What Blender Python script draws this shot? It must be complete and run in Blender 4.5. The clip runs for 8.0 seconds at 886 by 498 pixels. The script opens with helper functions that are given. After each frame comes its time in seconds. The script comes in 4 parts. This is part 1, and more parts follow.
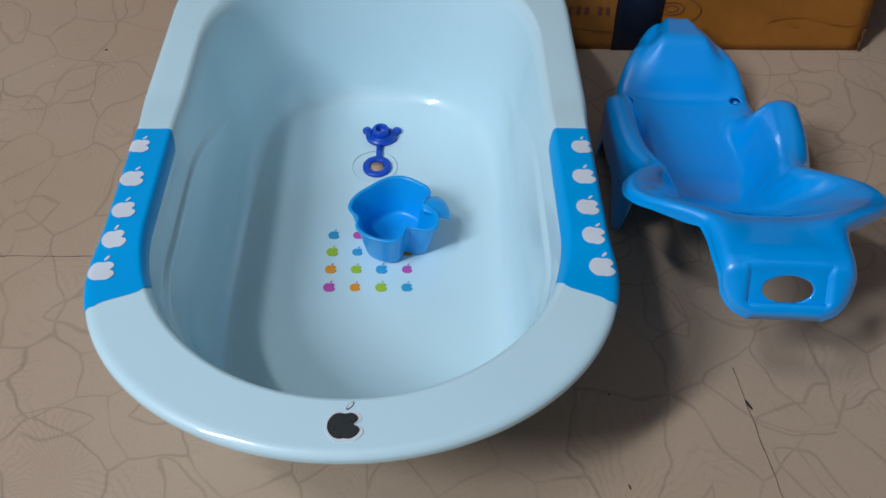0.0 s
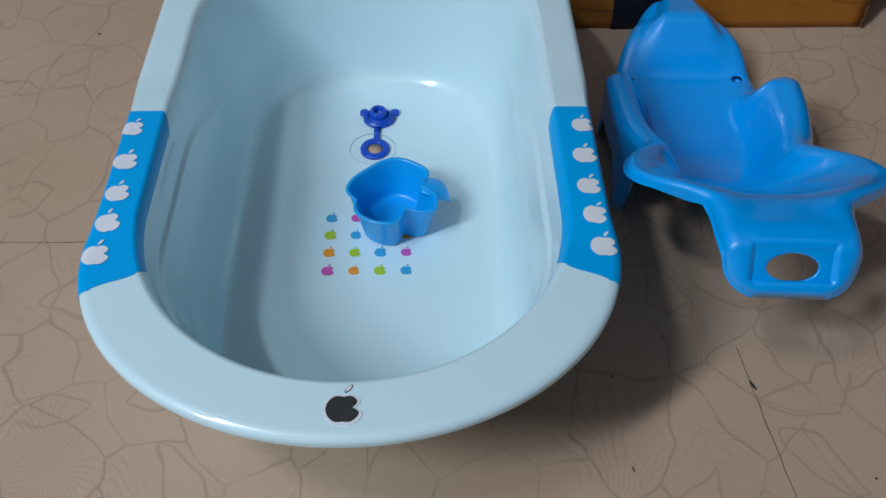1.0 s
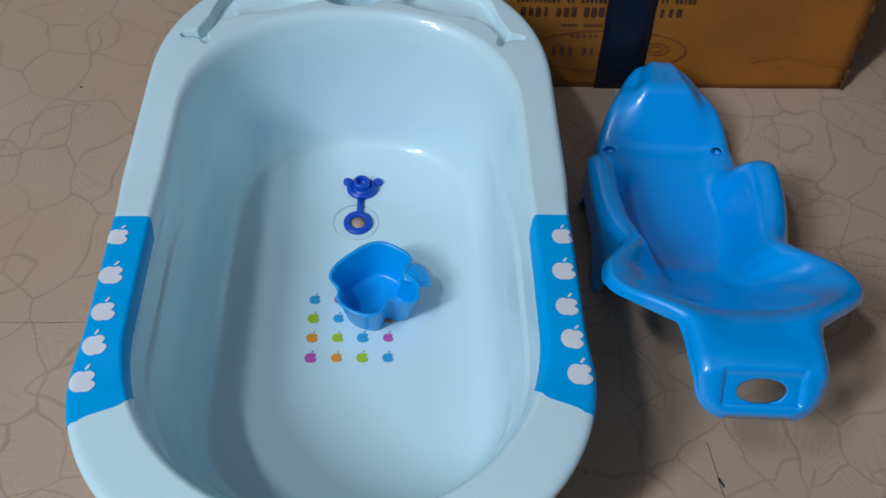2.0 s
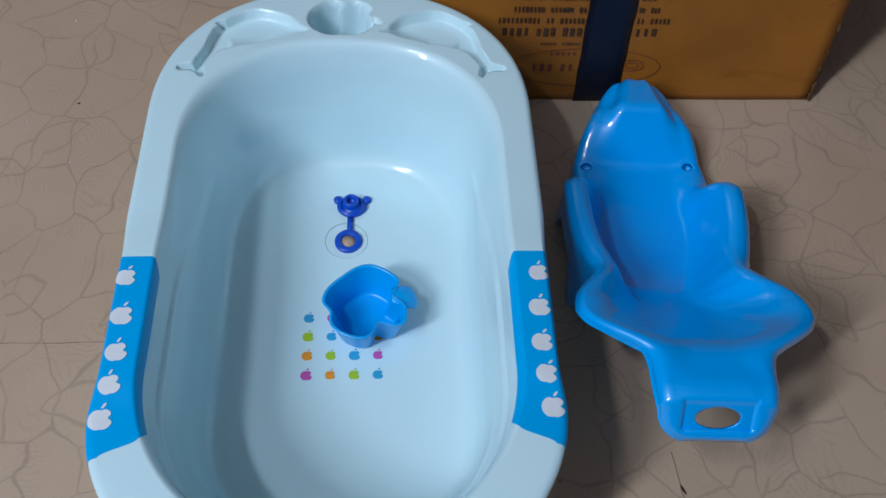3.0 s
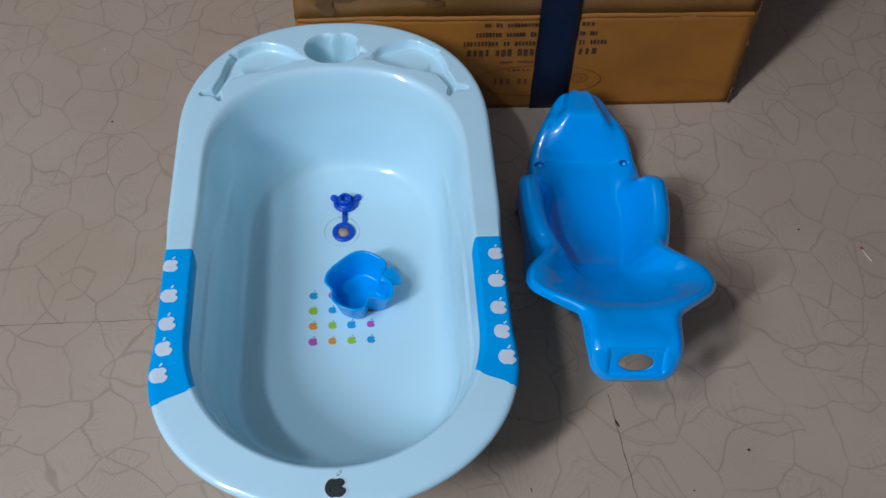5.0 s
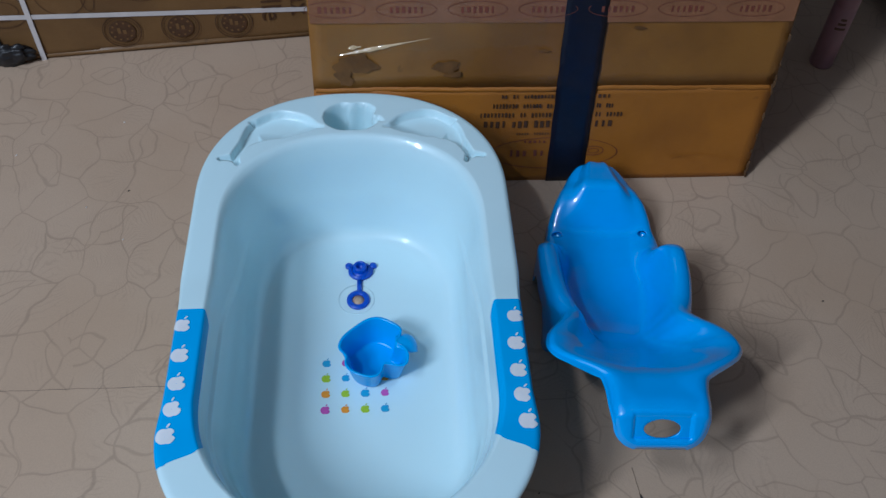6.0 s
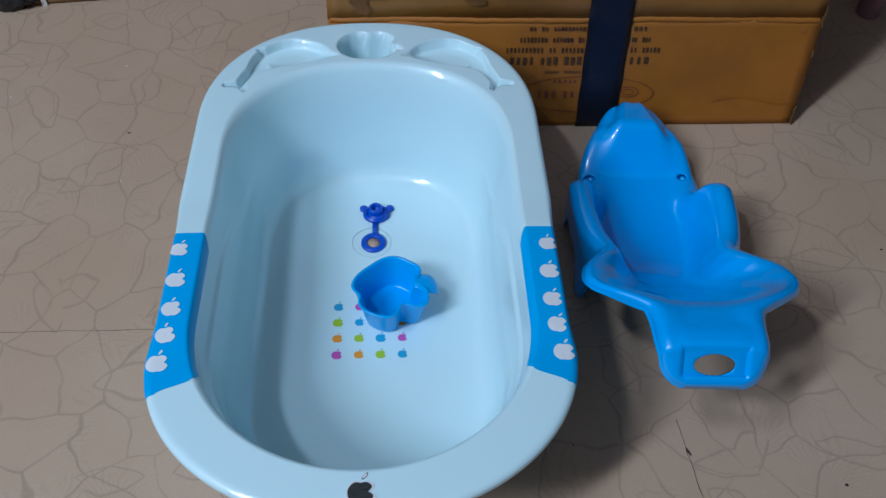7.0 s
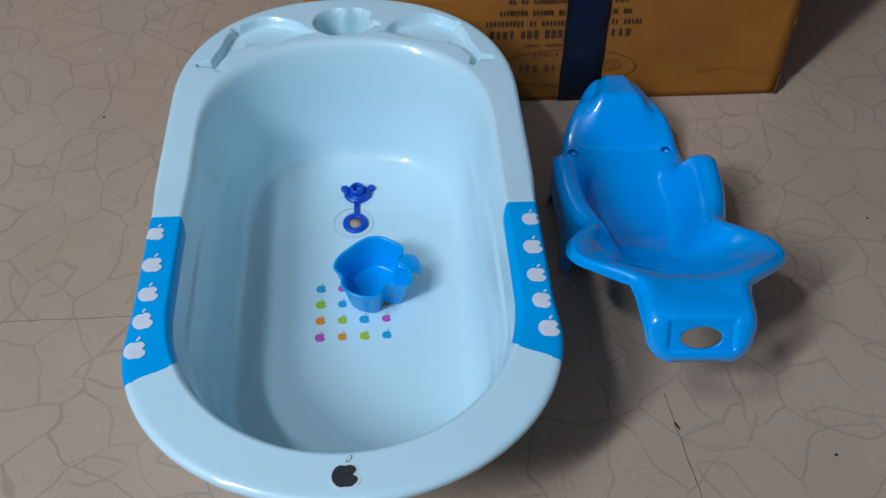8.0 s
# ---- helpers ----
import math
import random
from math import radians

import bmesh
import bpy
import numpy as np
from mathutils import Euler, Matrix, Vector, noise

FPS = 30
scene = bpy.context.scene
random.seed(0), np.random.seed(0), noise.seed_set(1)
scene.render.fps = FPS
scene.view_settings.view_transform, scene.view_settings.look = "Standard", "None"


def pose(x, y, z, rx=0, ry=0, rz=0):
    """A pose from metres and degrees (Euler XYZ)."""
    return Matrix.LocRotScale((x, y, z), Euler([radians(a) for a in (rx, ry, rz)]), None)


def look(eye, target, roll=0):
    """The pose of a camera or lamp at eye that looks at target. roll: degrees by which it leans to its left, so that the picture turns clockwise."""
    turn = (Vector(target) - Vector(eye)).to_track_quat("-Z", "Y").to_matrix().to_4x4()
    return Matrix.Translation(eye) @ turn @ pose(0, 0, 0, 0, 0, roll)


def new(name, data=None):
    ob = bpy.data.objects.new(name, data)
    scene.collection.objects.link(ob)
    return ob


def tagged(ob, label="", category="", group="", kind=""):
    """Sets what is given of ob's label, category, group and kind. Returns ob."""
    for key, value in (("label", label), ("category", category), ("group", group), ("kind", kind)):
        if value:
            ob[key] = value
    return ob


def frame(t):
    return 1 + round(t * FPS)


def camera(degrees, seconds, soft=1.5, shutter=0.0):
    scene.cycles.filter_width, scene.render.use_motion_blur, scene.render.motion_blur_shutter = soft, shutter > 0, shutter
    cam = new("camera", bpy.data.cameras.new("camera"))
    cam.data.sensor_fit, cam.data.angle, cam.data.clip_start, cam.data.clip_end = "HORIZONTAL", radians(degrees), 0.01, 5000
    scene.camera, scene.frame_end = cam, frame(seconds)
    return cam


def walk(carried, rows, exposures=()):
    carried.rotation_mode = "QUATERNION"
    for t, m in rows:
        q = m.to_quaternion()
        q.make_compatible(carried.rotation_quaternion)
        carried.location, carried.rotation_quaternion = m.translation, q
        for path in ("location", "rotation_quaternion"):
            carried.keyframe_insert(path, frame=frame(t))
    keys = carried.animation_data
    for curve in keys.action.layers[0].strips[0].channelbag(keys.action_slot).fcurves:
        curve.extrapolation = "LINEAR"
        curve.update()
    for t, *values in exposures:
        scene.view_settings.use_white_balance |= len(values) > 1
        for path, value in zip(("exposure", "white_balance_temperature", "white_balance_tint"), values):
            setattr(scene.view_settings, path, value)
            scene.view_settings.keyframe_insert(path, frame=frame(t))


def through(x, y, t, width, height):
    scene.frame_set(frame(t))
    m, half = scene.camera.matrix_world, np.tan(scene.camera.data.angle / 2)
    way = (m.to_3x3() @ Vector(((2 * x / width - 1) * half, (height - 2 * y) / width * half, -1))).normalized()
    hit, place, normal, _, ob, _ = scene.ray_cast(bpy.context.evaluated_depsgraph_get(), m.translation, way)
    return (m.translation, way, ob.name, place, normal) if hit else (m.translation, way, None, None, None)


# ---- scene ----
cam = camera(53.0, 8.0)
PATH = [
    (0, (0.063, -0.331, 0.838), (0.11, 0.999, -0.655), 1.6),
    (0.2, (0.068, -0.339, 0.82), (0.112, 0.96, -0.7), 1.0),
    (0.5, (0.065, -0.339, 0.82), (0.1, 0.961, -0.7), 0.3),
    (0.8, (0.067, -0.337, 0.826), (0.101, 0.969, -0.689), 0.3),
    (1, (0.065, -0.327, 0.824), (0.11, 0.981, -0.687), 1.0),
    (1.2, (0.065, -0.314, 0.84), (0.129, 1.0, -0.667), 1.7),
    (1.5, (0.067, -0.273, 0.876), (0.168, 1.029, -0.639), 2.7),
    (1.7, (0.069, -0.248, 0.901), (0.161, 1.003, -0.656), 2.8),
    (2, (0.065, -0.209, 0.944), (0.151, 1.011, -0.639), 3.3),
    (2.2, (0.074, -0.189, 0.966), (0.179, 1.027, -0.618), 4.4),
    (3.3, (0.063, -0.165, 1.11), (0.186, 0.922, -0.564), 4.0),
    (3.5, (0.065, -0.18, 1.14), (0.151, 0.909, -0.535), 1.4),
    (3.8, (0.067, -0.214, 1.191), (0.155, 0.826, -0.516), 2.1),
    (4, (0.064, -0.232, 1.23), (0.135, 0.814, -0.473), 1.6),
    (4.3, (0.069, -0.254, 1.279), (0.128, 0.836, -0.397), 0.9),
    (4.5, (0.074, -0.278, 1.287), (0.195, 0.845, -0.363), 3.3),
    (4.7, (0.07, -0.305, 1.296), (0.207, 0.773, -0.382), 4.1),
    (5.8, (0.064, -0.325, 1.294), (0.197, 0.804, -0.351), 3.9),
    (6, (0.054, -0.348, 1.239), (0.178, 0.921, -0.302), 3.1),
    (6.2, (0.048, -0.355, 1.179), (0.15, 0.969, -0.317), 2.8),
    (6.3, (0.043, -0.361, 1.147), (0.129, 0.947, -0.363), 2.9),
    (6.4, (0.043, -0.366, 1.12), (0.115, 0.915, -0.414), 2.6),
    (6.5, (0.042, -0.367, 1.096), (0.101, 0.889, -0.459), 2.2),
    (6.8, (0.047, -0.366, 1.066), (0.109, 0.909, -0.473), 1.8),
    (7, (0.045, -0.371, 1.058), (0.139, 0.94, -0.449), 2.3),
    (7.2, (0.053, -0.366, 1.057), (0.15, 0.948, -0.447), 2.2),
    (7.5, (0.051, -0.366, 1.049), (0.155, 0.945, -0.458), 2.1),
    (7.8, (0.052, -0.36, 1.047), (0.153, 0.93, -0.478), 1.6),
    (8, (0.055, -0.363, 1.042), (0.172, 0.915, -0.492), 1.8),
]
EXPOSURES = [(0.0, -0.36, 5950, 10), (1.5, -0.42, 5900, 10), (3.5, -0.35, 5600, 10), (4.5, -0.38, 5400, 8), (6.0, -0.42, 5350, 8), (7.0, -0.40, 5350, 8), (8.0, -0.38, 5450, 8)]
walk(cam, [(t, look(eye, target, roll)) for t, eye, target, roll in PATH], EXPOSURES)

# ---- world and lights ----
world = bpy.data.worlds.new("room_air")
scene.world = world
world.use_nodes = True
world.node_tree.nodes["Background"].inputs[0].default_value = (0.55, 0.70, 1.0, 1)
world.node_tree.nodes["Background"].inputs[1].default_value = 0.022

lamp_data = bpy.data.lights.new("room_lamp", "AREA")
lamp_data.shape, lamp_data.size, lamp_data.size_y, lamp_data.energy = "RECTANGLE", 1.20, 0.26, 142
lamp_data.color = (0.95, 0.97, 1.0)
room_lamp = new("room_lamp", lamp_data)
# the lamp hangs high behind the camera's left and looks down across the tub
LAMP_AT, LAMP_WAY = Vector((-2.50, -1.62, 3.30)), Vector((0.76, 0.65, 0.0))
lamp_face = LAMP_WAY * 0.81 - Vector((0, 0, 0.5864))
lamp_long = LAMP_WAY * 0.5864 + Vector((0, 0, 0.81))
room_lamp.matrix_world = Matrix.Translation(LAMP_AT) @ Matrix((lamp_long, lamp_long.cross(lamp_face), -lamp_face)).transposed().to_4x4()

# a weaker lamp of the same room, to the left of the tub
SIDE_AT = Vector((-1.45, -0.55, 3.30))
side_data = bpy.data.lights.new("side_lamp", "AREA")
side_data.shape, side_data.size, side_data.size_y, side_data.energy = "RECTANGLE", 0.65, 0.12, 33
side_data.color = (0.95, 0.97, 1.0)
side_lamp = new("side_lamp", side_data)
side_lamp.matrix_world = Matrix.Translation(SIDE_AT) @ (Vector((1.1, 0.55, 0.0)) - SIDE_AT).to_track_quat("-Z", "Y").to_matrix().to_4x4()


# ---- materials ----
class Nodes:
    """Short hand for building a node material."""

    def __init__(self, name):
        self.mat = bpy.data.materials.new(name)
        self.mat.use_nodes = True
        self.tree = self.mat.node_tree
        self.bsdf = self.tree.nodes["Principled BSDF"]
        self.coord = self.add("ShaderNodeTexCoord").outputs["Object"]

    def add(self, kind, **props):
        n = self.tree.nodes.new(kind)
        for k, v in props.items():
            setattr(n, k, v)
        return n

    def link(self, a, b):
        self.tree.links.new(a, b)

    def put(self, socket, value):
        if isinstance(value, bpy.types.NodeSocket):
            self.link(value, socket)
        else:
            socket.default_value = value

    def noise(self, scale, detail=4.0, rough=0.55, vector=None, distortion=0.0):
        n = self.add("ShaderNodeTexNoise")
        self.link(vector or self.coord, n.inputs["Vector"])
        n.inputs["Scale"].default_value = scale
        n.inputs["Detail"].default_value = detail
        n.inputs["Roughness"].default_value = rough
        n.inputs["Distortion"].default_value = distortion
        return n

    def math(self, op, a, b=0.0, c=0.0, clamp=False):
        n = self.add("ShaderNodeMath", operation=op, use_clamp=clamp)
        for s, v in zip(n.inputs, (a, b, c)):
            self.put(s, v)
        return n.outputs[0]

    def span(self, value, lo, hi, out_lo=0.0, out_hi=1.0):
        n = self.add("ShaderNodeMapRange", interpolation_type="SMOOTHSTEP")
        for s, v in zip(n.inputs, (value, lo, hi, out_lo, out_hi)):
            self.put(s, v)
        return n.outputs[0]

    def mix(self, fac, a, b, blend="MIX"):
        n = self.add("ShaderNodeMix", data_type="RGBA", blend_type=blend)
        self.put(n.inputs[0], fac)
        self.put(n.inputs[6], (*a, 1) if isinstance(a, tuple) else a)
        self.put(n.inputs[7], (*b, 1) if isinstance(b, tuple) else b)
        return n.outputs[2]

    def bump(self, height, strength, distance):
        n = self.add("ShaderNodeBump")
        n.inputs["Strength"].default_value = strength
        n.inputs["Distance"].default_value = distance
        self.link(height, n.inputs["Height"])
        self.link(n.outputs[0], self.bsdf.inputs["Normal"])

    def done(self, color, rough):
        self.put(self.bsdf.inputs["Base Color"], (*color, 1) if isinstance(color, tuple) else color)
        self.put(self.bsdf.inputs["Roughness"], rough)
        return self.mat


def plastic(name, color, rough, vary=0.06, scatter=0.0, wave=0.0, coat=0.0, through=0.0, deep=None):
    """Moulded plastic: faint colour drift, fine scuffs in the gloss, and a slow waviness of the moulding."""
    n = Nodes(name)
    drift = n.span(n.noise(9.0, 3.0).outputs[0], 0.3, 0.7)
    dark = tuple(c * (1 - vary) for c in color)
    base = n.mix(drift, dark, color)
    scuff = n.span(n.noise(140.0, 6.0, 0.7).outputs[0], 0.35, 0.75, rough * 0.92, rough * 1.1)
    if wave:
        n.bump(n.noise(14.0, 2.0).outputs[0], wave, 0.004)
    if scatter:
        n.bsdf.inputs["Subsurface Weight"].default_value = scatter
        n.bsdf.inputs["Subsurface Radius"].default_value = (0.4, 0.7, 1.0)
        n.bsdf.inputs["Subsurface Scale"].default_value = 0.006
    n.bsdf.inputs["Coat Weight"].default_value = coat
    n.bsdf.inputs["Coat Roughness"].default_value = 0.05
    n.bsdf.inputs["Coat IOR"].default_value = 1.65
    mat = n.done(base, scuff)
    if through:
        # thin walls let some of the light through
        glow = n.add("ShaderNodeBsdfTranslucent")
        n.put(glow.inputs[0], (*deep, 1))
        both = n.add("ShaderNodeMixShader")
        both.inputs[0].default_value = through
        n.link(n.bsdf.outputs[0], both.inputs[1])
        n.link(glow.outputs[0], both.inputs[2])
        n.link(both.outputs[0], n.tree.nodes["Material Output"].inputs[0])
    return mat


def cardboard(name, color, dark, rough=0.6, gloss=0.0):
    """Brown board: fibres, fluting that shows through as faint lines, stains and handling marks."""
    n = Nodes(name)
    stretch = n.add("ShaderNodeMapping")
    stretch.inputs["Scale"].default_value = (3, 3, 60)
    n.link(n.coord, stretch.inputs[0])
    fibre = n.noise(30.0, 6.0, 0.7, stretch.outputs[0]).outputs[0]
    blot = n.span(n.noise(5.0, 5.0, 0.6).outputs[0], 0.35, 0.72)
    spot = n.span(n.noise(22.0, 4.0, 0.6, distortion=0.6).outputs[0], 0.66, 0.74)
    base = n.mix(blot, color, dark)
    base = n.mix(n.span(fibre, 0.3, 0.7, 0.0, 0.35), base, dark)
    base = n.mix(n.math("MULTIPLY", spot, 0.5), base, tuple(c * 0.45 for c in dark))
    n.bump(n.math("ADD", fibre, n.noise(6.0, 3.0).outputs[0]), 0.35, 0.003)
    n.bsdf.inputs["Coat Weight"].default_value = gloss
    n.bsdf.inputs["Coat Roughness"].default_value = 0.18
    return n.done(base, n.span(fibre, 0.2, 0.8, rough - 0.1, rough + 0.12))


def vinyl_floor():
    """Beige floor sheet with a drawn pattern of leaves: wandering outlines and fans of fine veins inside them."""
    n = Nodes("leaf_pattern_vinyl")
    wobble = n.noise(4.0, 1.0, 0.4)
    shifted = n.add("ShaderNodeVectorMath", operation="MULTIPLY_ADD")
    n.link(wobble.outputs["Color"], shifted.inputs[0])
    shifted.inputs[1].default_value = (0.12, 0.12, 0.0)
    n.link(n.coord, shifted.inputs[2])
    curl = n.noise(15.0, 1.0, 0.4)
    curled = n.add("ShaderNodeVectorMath", operation="MULTIPLY_ADD")
    n.link(curl.outputs["Color"], curled.inputs[0])
    curled.inputs[1].default_value = (0.045, 0.045, 0.0)
    n.link(shifted.outputs[0], curled.inputs[2])
    flat = n.add("ShaderNodeVectorMath", operation="MULTIPLY")
    n.link(curled.outputs[0], flat.inputs[0])
    flat.inputs[1].default_value = (1.0, 0.85, 0.0)

    def cells(feature, scale):
        v = n.add("ShaderNodeTexVoronoi", feature=feature, voronoi_dimensions="2D")
        n.link(flat.outputs[0], v.inputs["Vector"])
        v.inputs["Scale"].default_value = scale
        v.inputs["Randomness"].default_value = 0.9
        return v

    def from_root(v):
        away = n.add("ShaderNodeVectorMath", operation="SUBTRACT")
        n.link(flat.outputs[0], away.inputs[0])
        n.link(v.outputs["Position"], away.inputs[1])
        sep = n.add("ShaderNodeSeparateXYZ")
        n.link(away.outputs[0], sep.inputs[0])
        return sep.outputs[0], sep.outputs[1]

    broad = n.noise(2.2, 3.0).outputs[0]
    fade = n.span(n.noise(11.0, 2.0).outputs[0], 0.30, 0.55, 0.25, 1.0)
    line_a = n.span(cells("DISTANCE_TO_EDGE", 12.0).outputs["Distance"], 0.006, 0.028, 1.0, 0.0)
    # single pointed leaves, each turned its own way
    leaf = cells("F1", 8.6)
    px, py = from_root(leaf)
    hue = n.add("ShaderNodeSeparateColor")
    n.link(leaf.outputs["Color"], hue.inputs[0])
    turn = n.math("MULTIPLY", hue.outputs[0], 6.283)
    co, si = n.math("COSINE", turn), n.math("SINE", turn)
    lx = n.math("ADD", n.math("MULTIPLY", px, co), n.math("MULTIPLY", py, si))
    ly = n.math("SUBTRACT", n.math("MULTIPLY", py, co), n.math("MULTIPLY", px, si))
    bow = n.math("MULTIPLY_ADD", n.math("MULTIPLY", lx, lx), -8.0, 0.0215)
    off = n.math("ABSOLUTE", n.math("SUBTRACT", n.math("ABSOLUTE", ly), bow))
    lens = n.math("MULTIPLY", n.span(off, 0.0007, 0.0026, 1.0, 0.0), n.span(n.math("ABSOLUTE", lx), 0.050, 0.054, 1.0, 0.0))
    lens = n.math("MULTIPLY", lens, n.math("GREATER_THAN", hue.outputs[1], 0.25))
    line = n.math("MAXIMUM", n.math("MULTIPLY", line_a, fade), n.math("MULTIPLY", lens, 0.8))
    # fans: fine rays that spread from each leaf's root
    rx, ry = from_root(cells("F1", 9.0))
    angle = n.math("ARCTAN2", n.math("ADD", ry, 0.03), rx)
    jitter = n.noise(60.0, 3.0).outputs[0]
    rays = n.math("SINE", n.math("MULTIPLY_ADD", jitter, 9.0, n.math("MULTIPLY", angle, 46.0)))
    rays = n.math("MULTIPLY", n.span(rays, 0.2, 1.0), n.span(n.noise(11.0, 2.0).outputs[0], 0.46, 0.62))
    grain = n.noise(420.0, 4.0, 0.7).outputs[0]
    base = n.mix(n.span(broad, 0.3, 0.7), (0.452, 0.325, 0.220), (0.494, 0.370, 0.264))
    base = n.mix(n.span(grain, 0.35, 0.7, 0.0, 0.22), base, (0.29, 0.22, 0.165))
    base = n.mix(n.math("MULTIPLY", rays, 0.16), base, (0.22, 0.16, 0.12))
    base = n.mix(n.math("MULTIPLY", line, 0.33), base, (0.165, 0.118, 0.085))
    grime = n.span(n.noise(3.1, 6.0, 0.65).outputs[0], 0.55, 0.8, 0.0, 0.25)
    base = n.mix(grime, base, (0.28, 0.215, 0.165))
    height = n.math("MULTIPLY_ADD", grain, 0.35, n.math("MULTIPLY", n.math("ADD", line, n.math("MULTIPLY", rays, 0.5)), -0.6))
    n.bump(height, 0.22, 0.0012)
    return n.done(base, n.span(broad, 0.25, 0.75, 0.36, 0.50))


def plain(name, color, rough, vary=0.15, scale=30.0, metal=0.0, bump=0.0):
    n = Nodes(name)
    base = n.mix(n.span(n.noise(scale, 5.0).outputs[0], 0.3, 0.7), tuple(c * (1 - vary) for c in color), color)
    n.bsdf.inputs["Metallic"].default_value = metal
    if bump:
        n.bump(n.noise(scale * 4, 4.0).outputs[0], bump, 0.002)
    return n.done(base, n.span(n.noise(scale * 3, 4.0).outputs[0], 0.3, 0.7, rough * 0.85, rough * 1.15))


M_FLOOR = vinyl_floor()
# tones of the unseen walls and ceiling, chosen for the light they bounce
M_WALL = plain("blue_bounce_wall", (0.14, 0.155, 0.19), 0.75, 0.06, 6.0, bump=0.15)
M_DARKWALL = plain("dark_unseen_wall", (0.04, 0.030, 0.026), 0.6, 0.15, 6.0, bump=0.1)
M_CEIL = plain("white_ceiling_paint", (0.76, 0.77, 0.80), 0.8, 0.04, 5.0)
M_TUB = plastic("pale_blue_white_plastic", (0.675, 0.905, 0.965), 0.42, 0.015, wave=0.02, coat=0.8, through=0.10, deep=(0.30, 0.88, 0.97))
M_GRIP = plastic("sky_blue_sticker", (0.010, 0.37, 0.82), 0.30, 0.04)
M_PRINT_WHITE = plain("white_print", (0.70, 0.74, 0.78), 0.45, 0.05)
M_PRINT = {
    "pink": plain("pink_print", (0.52, 0.10, 0.42), 0.35, 0.08),
    "orange": plain("orange_print", (0.80, 0.32, 0.03), 0.35, 0.08),
    "green": plain("green_print", (0.38, 0.58, 0.03), 0.35, 0.08),
    "blue": plain("blue_print", (0.05, 0.36, 0.62), 0.35, 0.08),
}
M_LOGO = plain("dark_grey_foil", (0.035, 0.04, 0.04), 0.3, 0.1)
M_CHAIR = plastic("azure_gloss_plastic", (0.006, 0.36, 0.93), 0.38, 0.03, wave=0.012, coat=1.0)
M_JUG = plastic("azure_satin_plastic", (0.018, 0.36, 0.85), 0.34, 0.05)
M_PLUG = plastic("deep_blue_soft_plastic", (0.008, 0.075, 0.52), 0.38, 0.06)
M_CARD = cardboard("tan_board", (0.40, 0.145, 0.008), (0.29, 0.102, 0.006), 0.55, 0.12)
M_CARD_UPPER = cardboard("taped_tan_board", (0.29, 0.125, 0.016), (0.19, 0.078, 0.010), 0.42, 0.35)
M_CARD_FAR = cardboard("brown_board", (0.19, 0.098, 0.027), (0.125, 0.062, 0.017), 0.6, 0.05)
M_CORE = cardboard("torn_board_edge", (0.13, 0.065, 0.022), (0.08, 0.04, 0.015), 0.8)
M_NAVY = plain("navy_packing_tape", (0.002, 0.0035, 0.014), 0.5, 0.3, 14.0, bump=0.1)
M_INK = plain("dark_brown_ink", (0.080, 0.034, 0.011), 0.6, 0.35, 60.0)
M_INK_FAINT = plain("faint_brown_ink", (0.17, 0.070, 0.02), 0.6, 0.3, 60.0)
M_INK_RED = plain("faint_red_ink", (0.19, 0.052, 0.028), 0.6, 0.3, 60.0)
M_BAND = plain("pinkish_clear_tape", (0.26, 0.115, 0.055), 0.22, 0.15, 25.0)
M_STAIN = plain("brown_stain", (0.165, 0.070, 0.013), 0.55, 0.4, 40.0)
M_STRAP = plain("white_packing_strap", (0.62, 0.58, 0.56), 0.4, 0.1)
M_BLACK = plain("black_plastic_film", (0.012, 0.011, 0.012), 0.45, 0.3, 30.0, bump=0.5)
M_SEAM = plain("dirty_sheet_joint", (0.15, 0.11, 0.08), 0.8, 0.5, 40.0)
M_PINKCAN = plain("pink_can_lacquer", (0.34, 0.19, 0.21), 0.35, 0.08)
M_BUCKET = plain("dark_navy_cloth", (0.012, 0.016, 0.035), 0.8, 0.1)
M_WOOD = plain("pale_match_wood", (0.72, 0.60, 0.46), 0.7, 0.15, 200.0)
M_RED = plain("red_match_head", (0.45, 0.03, 0.02), 0.6, 0.2)
M_SPECK = plain("dark_grit", (0.03, 0.024, 0.02), 0.8, 0.3)
M_CRUMB = plain("pale_crumb", (0.75, 0.72, 0.68), 0.6, 0.1)


# ---- building helpers ----
def thing(name, at, label, category, group="", kind=""):
    ob = new(name)
    ob.empty_display_size = 0.05
    ob.matrix_world = at if isinstance(at, Matrix) else Matrix.Translation(at)
    return tagged(ob, label, category, group, kind)


def part(name, mesh, material, parent=None, label="", smooth=True, at=None):
    """Links a bmesh or mesh as one object under a thing or part."""
    if isinstance(mesh, bmesh.types.BMesh):
        bm, mesh = mesh, bpy.data.meshes.new(name)
        bmesh.ops.recalc_face_normals(bm, faces=bm.faces)
        bm.to_mesh(mesh)
        bm.free()
    if smooth:
        mesh.polygons.foreach_set("use_smooth", [True] * len(mesh.polygons))
    if not mesh.materials:
        mesh.materials.append(material)
    ob = new(name, mesh)
    if parent:
        ob.parent = parent
    if at is not None:
        ob.matrix_basis = at
    if label:
        ob["label"] = label
    return ob


def baked(ob, cutters=()):
    """Puts the result of ob's modifiers into its mesh, and takes the cutters away."""
    bpy.context.view_layer.update()
    done = bpy.data.meshes.new_from_object(ob.evaluated_get(bpy.context.evaluated_depsgraph_get()))
    ob.modifiers.clear()
    ob.data = done
    for c in cutters:
        bpy.data.objects.remove(c)
    return ob


